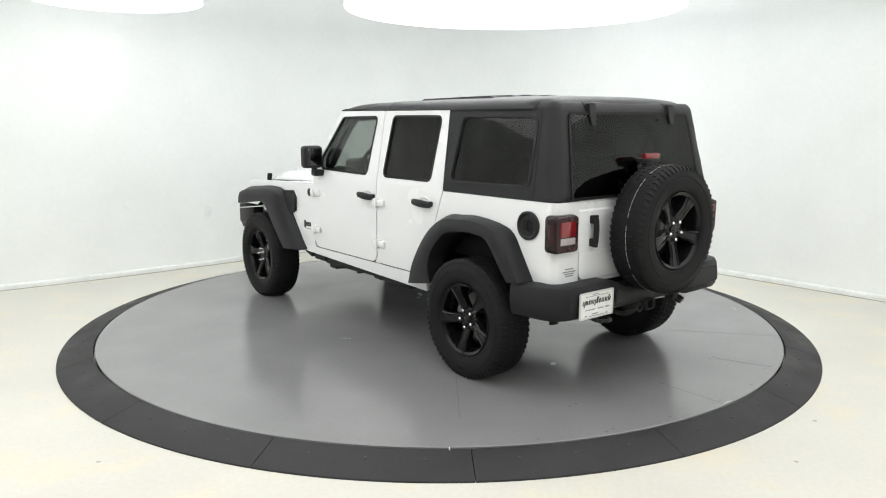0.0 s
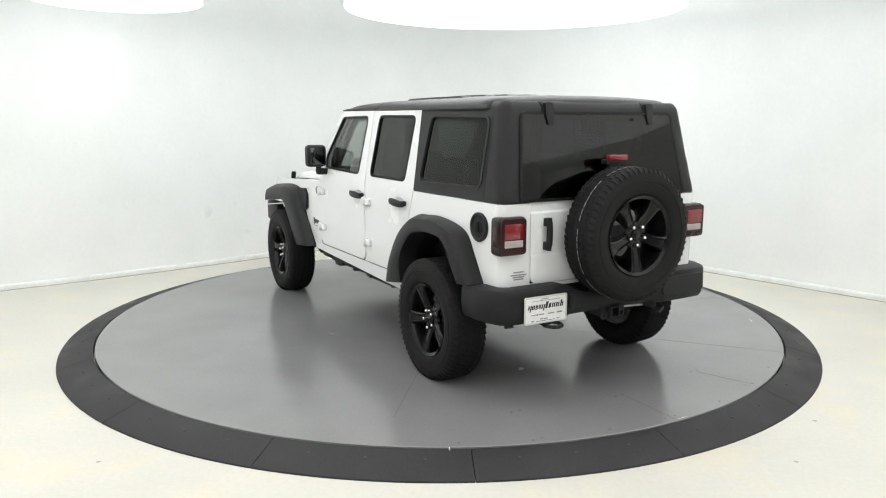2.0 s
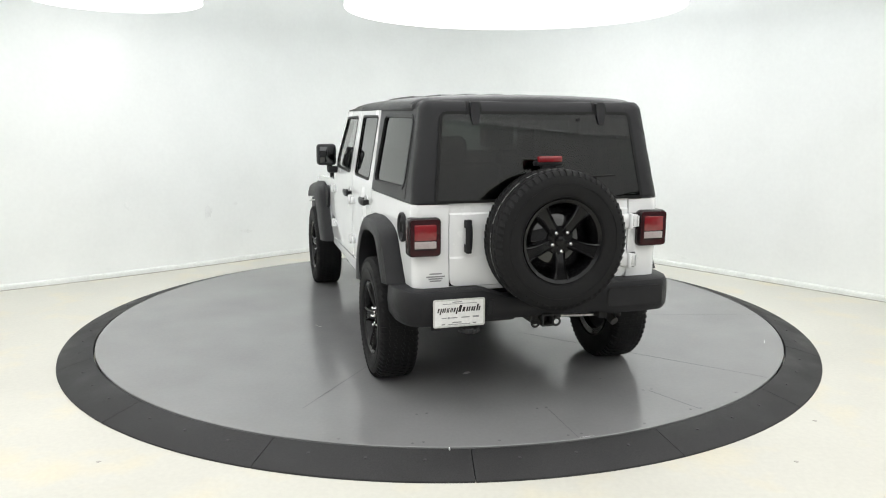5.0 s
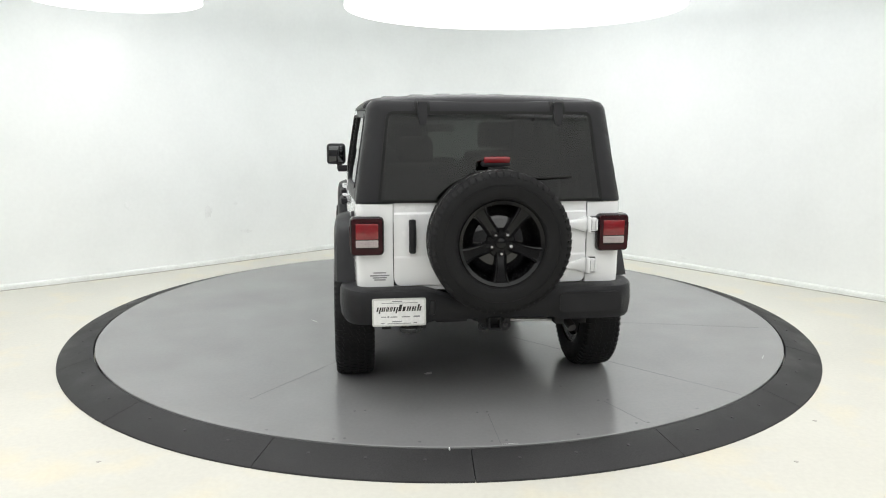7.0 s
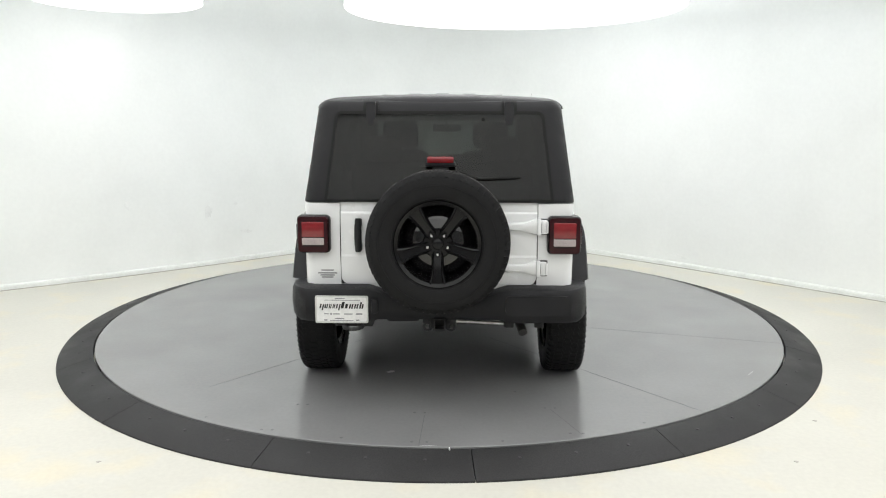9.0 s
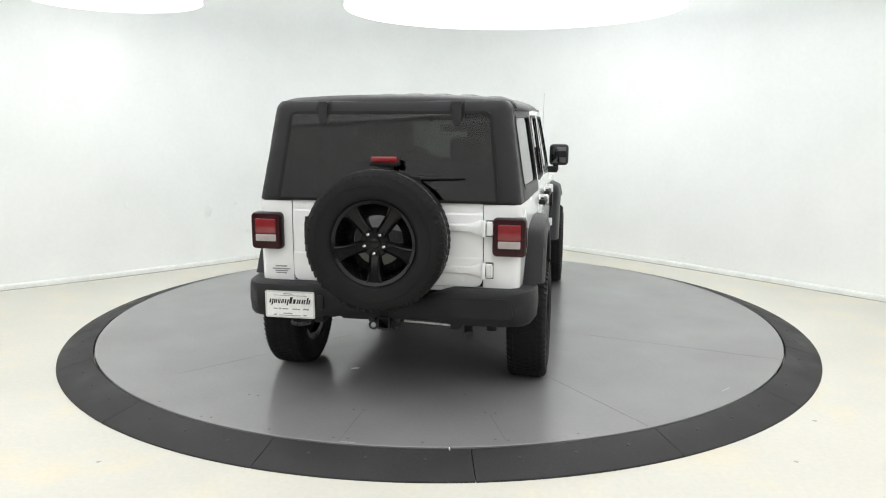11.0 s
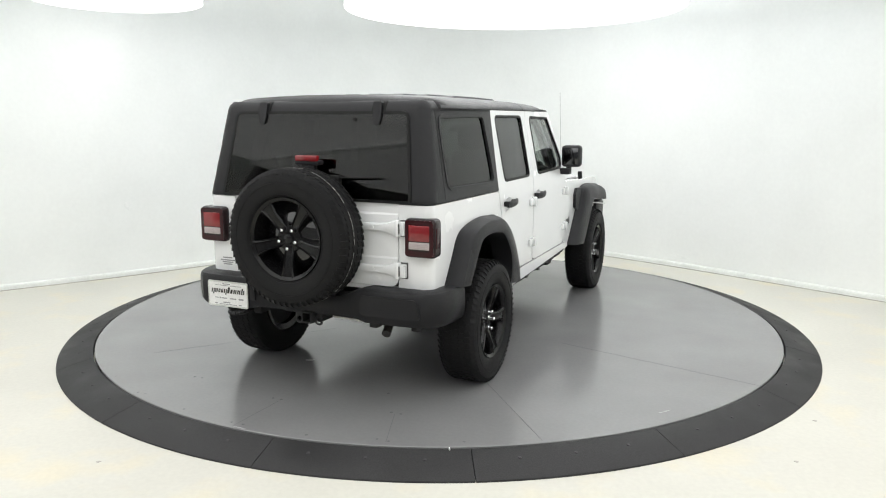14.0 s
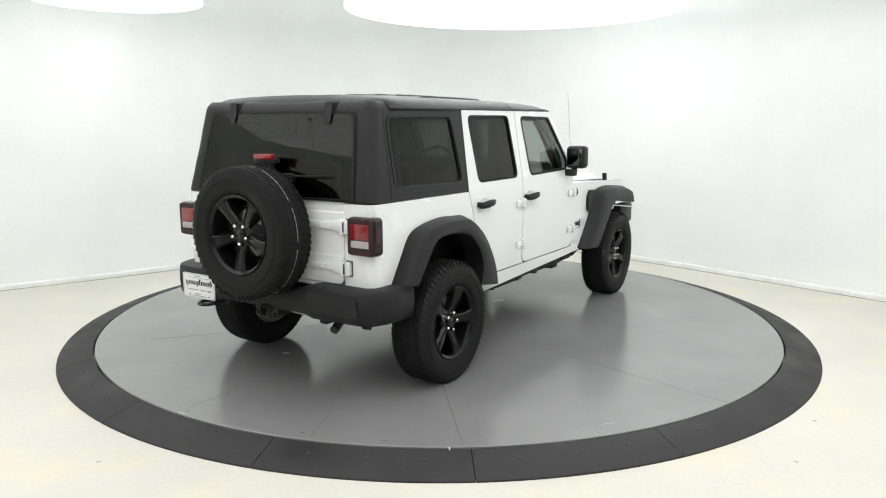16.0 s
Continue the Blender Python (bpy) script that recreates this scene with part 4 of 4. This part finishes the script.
    part("spare_carrier", bm, M_PLAST, gate, "black spare wheel carrier")
    bm = bmesh.new()
    box(bm, (-0.075, LAMP_Y - 0.004, 1.418), (0.098, LAMP_Y + 0.06, 1.447), 0.010)
    hb = part("high_brake_lamp", bm, M_PLAST, gate, "black housing of the high brake lamp")
    bm = bmesh.new()
    box(bm, (-0.066, LAMP_Y - 0.012, 1.440), (0.090, LAMP_Y + 0.024, 1.478), 0.008)
    part("red_lens", bm, M_RED, hb, "red high brake lamp lens")
    # rear bumper: lofted along its plan
    plan = [(-0.905, -0.475), (-0.912, -0.62), (-0.896, -0.73), (-0.856, -0.815), (-0.79, -0.866), (-0.64, -0.878), (-0.42, -0.884), (-0.36, -0.876), (-0.25, -0.868), (0.0, -0.866)]
    plan = plan + [(-x, y) for x, y in reversed(plan[:-1])]
    bm = bmesh.new()
    rows = []
    n = len(plan)
    for i, (x, y) in enumerate(plan):
        d = Vector(plan[min(i + 1, n - 1)]) - Vector(plan[max(i - 1, 0)])
        q = Vector((d.y, -d.x)).normalized()
        if q.y > 0.3:
            q = -q
        mid = abs(x) < 0.37
        zt = 0.702 if not mid else 0.640 + 0.058 * (abs(x) / 0.37) ** 6
        zb = 0.490 if abs(x) > 0.37 else 0.505
        if abs(x) > 0.84:
            zt, zb = 0.704, 0.486
        if y > -0.6:
            zt, zb = 0.690, 0.480
        sec = [(-0.13, zt), (-0.03, zt), (-0.010, zt - 0.008), (0.0, zt - 0.028), (0.004, (zt + zb) / 2), (-0.004, zb + 0.03), (-0.022, zb + 0.004), (-0.05, zb), (-0.13, zb + 0.01)]
        rows.append([(x + q.x * a, y + q.y * a, z) for a, z in sec])
    loft(bm, rows, closed=True, caps=True)
    bp = part("rear_bumper", bm, M_PLAST, car, "black grained plastic rear bumper", 32)
    for s in (-1, 1):
        bm = bmesh.new()
        a, b = (0.30, 0.80) if s > 0 else (-0.395, -0.355)
        if s > 0:
            sheet(bm, rounded([(0.40, 0.545), (0.79, 0.545), (0.77, 0.665), (0.40, 0.665)], 0.03), [], lambda u, v, d: (u, -0.8895 + d + 0.05 * max(0, u - 0.6), v), 0.012)
        else:
            box(bm, (a, -0.898, 0.555), (b, -0.885, 0.645), 0.008)
        part("bumper_pad", bm, M_PLAST, bp)
    # plate with bars in place of the writing
    bm = bmesh.new()
    py = -0.891
    px = -0.012
    sheet(bm, rounded([(-0.713, 0.498), (-0.404, 0.498), (-0.404, 0.658), (-0.713, 0.658)], 0.012), [], lambda u, v, d: (u + px, py + d, v), 0.006)
    pl = part("plate", bm, M_PLATE, bp, "white dealer plate with black slanted writing")
    bm = bmesh.new()
    sheet(bm, rounded([(-0.716, 0.495), (-0.401, 0.495), (-0.401, 0.661), (-0.716, 0.661)], 0.012), [rounded([(-0.707, 0.504), (-0.410, 0.504), (-0.410, 0.652), (-0.707, 0.652)], 0.010)], lambda u, v, d: (u + px, py - 0.003 + d, v), 0.006)
    part("plate_rim", bm, M_DECAL, pl)
    bm = bmesh.new()

    def bar(x0, x1, z0, z1, lean=0.25):
        k = lean * (z1 - z0)
        sheet(bm, [(x0, z0), (x1, z0), (x1 + k, z1), (x0 + k, z1)], [], lambda u, v, d: (u + px, py - 0.0016 + d, v), 0.0012)
    x = -0.692
    for w, lo, hi in ((0.022, -0.012, 0.026), (0.020, 0, 0.026), (0.015, 0, 0.026), (0.015, 0, 0.026), (0.022, -0.012, 0.026), (0.042, 0, 0.040), (0.024, 0, 0.027), (0.024, 0, 0.027), (0.024, 0, 0.040)):
        bar(x, x + w * 0.40, 0.584, 0.584 + hi)
        bar(x + w * 0.58, x + w * 0.95, 0.584 + lo, 0.584 + min(hi, 0.027))
        x += w + 0.0065
    part("word_bars", bm, M_INK, pl, "", 0)
    bm = bmesh.new()
    for x0, x1, z0, z1 in ((-0.665, -0.635, 0.548, 0.553), (-0.628, -0.618, 0.545, 0.556), (-0.612, -0.570, 0.547, 0.553), (-0.545, -0.495, 0.547, 0.553), (-0.475, -0.438, 0.546, 0.555),
                           (-0.600, -0.545, 0.519, 0.525), (-0.600, -0.540, 0.641, 0.646), (-0.66, -0.45, 0.632, 0.635), (-0.63, -0.49, 0.508, 0.512), (-0.665, -0.645, 0.509, 0.516), (-0.475, -0.455, 0.509, 0.516)):
        bar(x0, x1, z0, z1, 0.1)
    part("small_print", bm, M_INKG, pl, "", 0)
    # underneath: hitch, tow hook, exhaust, muffler, axles, frame
    bm = bmesh.new()
    box(bm, (-0.060, -0.80, 0.440), (0.075, -0.45, 0.545), 0.006)
    for sx in (-1, 1):
        for i in range(12):
            a, b = math.pi * 2 * i / 12, math.pi * 2 * (i + 1) / 12
            tube(bm, (0.008 + sx * (0.070 + 0.024 * math.cos(a)), -0.835, 0.462 + 0.024 * math.sin(a)), (0.008 + sx * (0.070 + 0.024 * math.cos(b)), -0.835, 0.462 + 0.024 * math.sin(b)), 0.008, 6)
        box(bm, (0.008 + sx * 0.078 - 0.022, -0.84, 0.482), (0.008 + sx * 0.078 + 0.022, -0.76, 0.535), 0.006)
    sheet(bm, [(-0.028, 0.445), (0.044, 0.445), (0.044, 0.517), (-0.028, 0.517)], [[(-0.020, 0.453), (0.036, 0.453), (0.036, 0.509), (-0.020, 0.509)]], lambda u, v, d: (u, -0.868 + d, v), 0.09)
    part("tow_hitch", bm, M_DARK, car, "black square tow hitch receiver")
    bm = bmesh.new()
    for i in range(16):
        a, b = math.pi * 2 * i / 16, math.pi * 2 * (i + 1) / 16
        tube(bm, (-0.505 + 0.055 * math.cos(a), -0.875 + 0.06 * math.sin(a), 0.470), (-0.505 + 0.055 * math.cos(b), -0.875 + 0.06 * math.sin(b), 0.470), 0.012, 8)
    box(bm, (-0.545, -0.83, 0.455), (-0.465, -0.60, 0.490), 0.006)
    part("tow_hook", bm, M_DARK, car, "black rear tow hook")
    bm = bmesh.new()
    tube(bm, (0.06, -0.50, 0.515), (0.52, -0.50, 0.505), 0.075, 20)
    part("muffler", bm, M_STEEL, car, "dull steel exhaust muffler")
    bm = bmesh.new()
    sheet(bm, rounded([(0.10, 0.462), (0.34, 0.452), (0.40, 0.470), (0.34, 0.500), (0.12, 0.505)], 0.012), [], lambda u, v, d: (u, -0.690 + d + 0.5 * (v - 0.48), v), 0.006)
    tube(bm, (0.10, -0.70, 0.462), (0.43, -0.70, 0.448), 0.011, 10)
    part("heat_shield", bm, M_SILVER, car, "bright crumpled alloy heat shield")
    bm = bmesh.new()
    tube(bm, (-0.50, -0.46, 0.455), (0.50, -0.46, 0.455), 0.014, 10)
    tube(bm, (-0.40, -0.60, 0.462), (-0.08, -0.60, 0.466), 0.016, 10)
    part("cross_rod", bm, M_PIPE, car, "thin dark rod across the chassis")
    bm = bmesh.new()
    box(bm, (-0.33, -0.66, 0.438), (-0.12, -0.50, 0.520), 0.02)
    part("chassis_box", bm, M_DARK, car)
    bm = bmesh.new()
    tube(bm, (0.47, -0.52, 0.490), (0.49, -0.66, 0.470), 0.025, 16)
    tube(bm, (0.49, -0.66, 0.470), (0.515, -0.775, 0.412), 0.028, 16)
    part("exhaust_pipe", bm, M_PIPE, car, "sooty steel turned-down exhaust tip")
    bm = bmesh.new()
    box(bm, (-0.50, -0.60, 0.50), (0.50, 3.40, 0.62), 0.02)
    box(bm, (-0.79, 0.50, 0.49), (0.79, 2.36, 0.60), 0.02)
    for sx in (-0.46, 0.40):
        box(bm, (sx, -0.78, 0.44), (sx + 0.06, 3.45, 0.53), 0.01)
    # plain boxes added to block light and darken the deck under the car
    box(bm, (-0.42, 0.30, 0.34), (0.05, 1.15, 0.52), 0.04)
    box(bm, (-0.30, 1.20, 0.33), (0.34, 2.15, 0.52), 0.04)
    box(bm, (0.12, 0.25, 0.40), (0.46, 1.10, 0.52), 0.04)
    box(bm, (-0.70, -0.74, 0.50), (0.70, -0.45, 0.60), 0.02)
    part("underbody", bm, M_DARK, car, "black underbody and chassis rails with added light-blocking boxes")
    for y in (0.0, 3.008):
        bm = bmesh.new()
        tube(bm, (-0.70, y, 0.405), (0.70, y, 0.405), 0.042, 16)
        t = bmesh.new()
        bmesh.ops.create_uvsphere(t, u_segments=20, v_segments=12, radius=0.135)
        t.transform(Matrix.Translation((0.05 if y < 1 else 0.25, y, 0.40)) @ Matrix.Diagonal((0.9, 1.0, 1.0, 1)))
        merge(bm, t)
        part("axle", bm, M_DARK, car, "black solid axle")
    for s in (-1, 1):
        bm = bmesh.new()
        tube(bm, (s * 0.56, -0.14, 0.34), (s * 0.50, -0.05, 0.75), 0.028, 12)
        box(bm, (min(s * 0.52, s * 0.60), -0.18, 0.31), (max(s * 0.52, s * 0.60), -0.10, 0.38), 0.01)
        tube(bm, (s * 0.63, -0.60, 0.395), (s * 0.63, -0.56, 0.56), 0.030, 12)
        part("damper", bm, M_DARK, car)
    # hood, cowl, windscreen
    bm = bmesh.new()
    sec = [(0.0, 0.0), (0.22, -0.003), (0.40, -0.012), (0.52, -0.026), (0.60, -0.042), (0.66, -0.064), (0.695, -0.090), (0.708, -0.124), (0.745, -0.130), (0.845, -0.140)]
    rows = []
    for y, z, kx in ((2.06, 1.262, 1.0), (2.2, 1.256, 1.0), (2.6, 1.240, 0.985), (2.95, 1.218, 0.97), (3.18, 1.196, 0.96), (3.28, 1.17, 0.955), (3.33, 1.12, 0.95)):
        rows.append([(-x * (kx if x < 0.75 else 1), y, z + dz) for x, dz in reversed(sec)][:-1] + [(x * (kx if x < 0.75 else 1), y, z + dz) for x, dz in sec])
    loft(bm, rows)
    bmesh.ops.solidify(bm, geom=list(bm.faces), thickness=0.02)
    hd = part("hood", bm, M_WHITE, car, "white painted hood", 40)
    for s in (-1, 1):
        bm = bmesh.new()
        tube(bm, (s * 0.722, 2.08, 1.131), (s * 0.712, 2.6, 1.112), 0.005, 6)
        tube(bm, (s * 0.712, 2.6, 1.112), (s * 0.702, 3.0, 1.092), 0.005, 6)
        tube(bm, (s * 0.702, 3.0, 1.092), (s * 0.694, 3.3, 1.070), 0.005, 6)
        part("hood_gap", bm, M_SEAL, hd)
    bm = bmesh.new()
    box(bm, (-0.76, 3.28, 0.70), (0.76, 3.36, 1.03), 0.03)
    part("grille_panel", bm, M_WHITE, car, "white front panel")
    bm = bmesh.new()
    box(bm, (-0.86, 3.46, 0.56), (0.86, 3.66, 0.76), 0.04)
    # unseen low box, added to shut out light under the front
    box(bm, (-0.62, 3.34, 0.36), (0.62, 3.50, 0.60), 0.03)
    part("front_bumper", bm, M_PLAST, car, "black front bumper with an added light-blocking box below")

    def screen(u, v, d):
        return (u * (1 - 0.07 * v), 2.165 - 0.395 * v - d * 0.8, 1.215 + 0.535 * v - d * 0.57)
    hole = rounded([(-0.69, 0.10), (0.69, 0.10), (0.69, 0.90), (-0.69, 0.90)], 0.05)
    bm = bmesh.new()
    sheet(bm, [(-0.80, 0.0), (0.80, 0.0), (0.795, 1.0), (-0.795, 1.0)], [hole], screen, 0.035)
    ws = part("windscreen_frame", bm, M_WHITE, car, "white windscreen frame")
    bm = bmesh.new()
    sheet(bm, hole, [], lambda u, v, d: screen(u, v, d + 0.012), 0.005)
    part("windscreen", bm, M_CLEAR, ws, "clear windscreen glass")
    bm = bmesh.new()
    tube(bm, (0.765, 2.26, 1.115), (0.765, 2.26, 1.16), 0.014, 10)
    tube(bm, (0.765, 2.26, 1.16), (0.79, 2.05, 1.925), 0.0012, 6)
    part("antenna", bm, M_STEEL, car, "thin dull steel mast antenna")
    # cabin: seats, dash, steering wheel, roll bars, mirror, lining
    bm = bmesh.new()
    box(bm, (-0.72, -0.70, 0.61), (0.72, 2.1, 0.66))
    part("cabin_floor", bm, M_CABIN, car)
    bm = bmesh.new()
    box(bm, (-0.74, 1.84, 0.80), (0.74, 2.13, 1.27), 0.05, 3)
    box(bm, (-0.58, 1.82, 1.18), (-0.18, 2.02, 1.345), 0.05, 3)
    box(bm, (-0.14, 1.80, 0.95), (0.16, 1.90, 1.335), 0.03, 3)
    box(bm, (0.20, 1.88, 1.20), (0.66, 2.06, 1.315), 0.04, 3)
    part("dashboard", bm, M_CABIN, car, "black dashboard")
    bm = bmesh.new()
    box(bm, (-0.66, -0.62, 1.770), (0.66, 1.62, 1.782))
    part("headliner", bm, M_HEAD, car)
    for x in (-0.37, 0.37):
        bm = bmesh.new()
        box(bm, (x - 0.24, 1.20, 0.72), (x + 0.24, 1.72, 0.92), 0.05, 3)
        box(bm, (x - 0.24, 1.17, 0.86), (x + 0.24, 1.31, 1.44), 0.055, 3, Matrix.Translation((0, 1.24, 0.9)) @ Matrix.Rotation(radians(12), 4, "X") @ Matrix.Translation((0, -1.24, -0.9)))
        st = part("front_seat", bm, M_CABIN, car, "black front seat")
        bm = bmesh.new()
        box(bm, (x - 0.145, 0.98, 1.45), (x + 0.145, 1.10, 1.67), 0.055, 4)
        tube(bm, (x - 0.06, 1.11, 1.38), (x - 0.06, 1.06, 1.48), 0.008, 8)
        tube(bm, (x + 0.06, 1.11, 1.38), (x + 0.06, 1.06, 1.48), 0.008, 8)
        part("headrest", bm, M_CABIN, st)
    bm = bmesh.new()
    box(bm, (-0.60, 0.0, 0.70), (0.60, 0.50, 0.88), 0.05, 3)
    box(bm, (-0.62, -0.12, 0.85), (-0.02, 0.02, 1.40), 0.06, 3)
    box(bm, (0.0, -0.12, 0.85), (0.62, 0.02, 1.40), 0.06, 3)
    st = part("rear_seat", bm, M_CABIN, car, "black rear bench seat")
    for x, w, top in ((-0.40, 0.125, 1.580), (0.06, 0.110, 1.445), (0.40, 0.125, 1.580)):
        bm = bmesh.new()
        box(bm, (x - w, -0.15, 1.405), (x + w, -0.04, top), 0.052, 4)
        for dx in (-0.05, 0.05):
            tube(bm, (x + dx, -0.08, 1.36), (x + dx, -0.09, 1.42), 0.008, 8)
        part("headrest", bm, M_CABIN, st)
    bm = bmesh.new()
    for sx in (-1, 1):
        path = spline([(0.68, -0.50, 0.95), (0.66, -0.44, 1.40), (0.635, -0.34, 1.64), (0.62, -0.16, 1.715), (0.62, 0.5, 1.725), (0.62, 1.2, 1.722), (0.63, 1.58, 1.715), (0.66, 1.74, 1.64), (0.71, 2.02, 1.26)], 6)
        for p, q in zip(path, path[1:]):
            tube(bm, (sx * p.x, p.y, p.z), (sx * q.x, q.y, q.z), 0.043 if p.y < 1.6 else 0.026, 12)
        box(bm, (min(sx * 0.575, sx * 0.70), 0.99, 0.75), (max(sx * 0.575, sx * 0.70), 1.13, 1.735), 0.035, 3)
    tube(bm, (-0.62, 1.06, 1.722), (0.62, 1.06, 1.722), 0.040, 12)
    part("roll_bar", bm, M_CABIN, car, "black padded roll bars")
    bm = bmesh.new()
    box(bm, (-0.56, 0.42, 1.690), (0.56, 0.66, 1.765), 0.03, 3)
    part("sound_bar", bm, M_CABIN, car, "black overhead loudspeaker bar")
    for sx in (-1, 1):
        bm = bmesh.new()
        a, b = Vector((sx * 0.665, -0.34, 1.60)), Vector((sx * 0.58, -0.10, 1.02))
        d = (b - a).normalized()
        q = Vector((0, d.z, -d.y)).normalized() * 0.023
        loft(bm, [[p - q, p + q, p + q + Vector((-sx * 0.003, 0, 0)), p - q + Vector((-sx * 0.003, 0, 0))] for p in (a, b)], closed=True, caps=True)
        part("seat_belt", bm, M_BELT, car, "grey woven rear seat belt")
    bm = bmesh.new()
    rr = []
    for i in range(33):
        a = 2 * math.pi * i / 32
        rr.append([(-0.38 + (0.185 + 0.016 * math.cos(b)) * math.cos(a), 0.016 * math.sin(b), (0.185 + 0.016 * math.cos(b)) * math.sin(a)) for b in [2 * math.pi * j / 8 for j in range(8)]])
    loft(bm, rr, closed=True)
    box(bm, (-0.46, -0.02, -0.05), (-0.30, 0.03, 0.05), 0.02)
    box(bm, (-0.56, -0.01, -0.02), (-0.20, 0.02, 0.02), 0.006)
    bm.transform(Matrix.Translation((0, 1.70, 1.265)) @ Matrix.Rotation(radians(-22), 4, "X"))
    part("steering_wheel", bm, M_CABIN, car, "black steering wheel")
    bm = bmesh.new()
    box(bm, (-0.13, 1.70, 1.575), (0.13, 1.735, 1.645), 0.012)
    tube(bm, (0, 1.73, 1.62), (0, 1.80, 1.70), 0.012)
    rv = part("rear_view_mirror", bm, M_CABIN, car, "black rear-view mirror")
    bm = bmesh.new()
    loop = [(-0.17 + 0.075 * u, 1.66 - 0.01 * u, 1.645 - 0.135 * (1 - u * u)) for u in [k / 8 - 1 for k in range(17)]]
    for p, q in zip(loop, loop[1:]):
        tube(bm, p, q, 0.005, 6)
    loop = [(-0.30 + 0.045 * u, 1.68, 1.60 - 0.125 * (1 - u * u)) for u in [k / 6 - 1 for k in range(13)]]
    for p, q in zip(loop, loop[1:]):
        tube(bm, p, q, 0.003, 6)
    tube(bm, (-0.095, 1.65, 1.645), (-0.06, 1.72, 1.64), 0.004, 6)
    tube(bm, (-0.345, 1.68, 1.60), (-0.345, 1.70, 1.73), 0.003, 6)
    part("hanging_cord", bm, M_SEAL, rv, "black cord hanging in loops from the mirror")
    # wheels
    meshes = build_wheel_meshes()
    for s in (-1, 1):
        for y, tilt in ((-0.062, 26 if s < 0 else -20), (3.033, 14 if s < 0 else 30)):
            x = 0.828 if y < 1 else 0.842
            base = pose(s * x + 0.004, y, 0.364) @ (Matrix.Identity(4) if s > 0 else Matrix.Rotation(math.pi, 4, "Z"))
            wheel(meshes, car, base @ Matrix.Rotation(radians(180 + tilt), 4, "X"))
    wheel(meshes, car, pose(0.003, -0.944, 0.998, 0, 0, -90), True)
    return car


build_room()
light_panel("ceiling_light", circle(0.751, 1.314, 1.662), 2.836, M_LAMP, "large round white glowing ceiling light panel")
light_panel("ceiling_light", circle(-3.009, 0.856, 0.748), 2.832, M_LAMP, "small round white glowing ceiling light panel")
# two unseen panels, added as fill and to even out the glass reflections
light_panel("ceiling_light", [(-6.2, -4.6), (6.0, -4.6), (6.0, -3.0), (3.6, -0.3), (-3.9, -0.3), (-6.2, -2.6)], 2.850, M_FILL, "wide unseen glowing fill panel added overhead")
light_panel("ceiling_light", [(-6.2, -8.6), (6.0, -8.6), (6.0, -4.50), (-6.2, -4.50)], 2.780, M_REAR_FILL, "wide unseen dimmer fill panel added over the camera", M_CEIL)
turntable = build_turntable()
car = build_car()
car.scale = (CAR_SCALE, CAR_SCALE, CAR_SCALE)


def motions():
    rows = [(float(t), turn_at(t)) for t in range(17)]
    walk(turntable, [(t, pose(0, 0, DECK, 0, 0, a)) for t, a in rows])
    walk(car, [(t, pose(*AXIS, DECK + 0.0397, 0, 0, a) @ pose(OFF_X, OFF_Y, 0)) for t, a in rows])


motions()
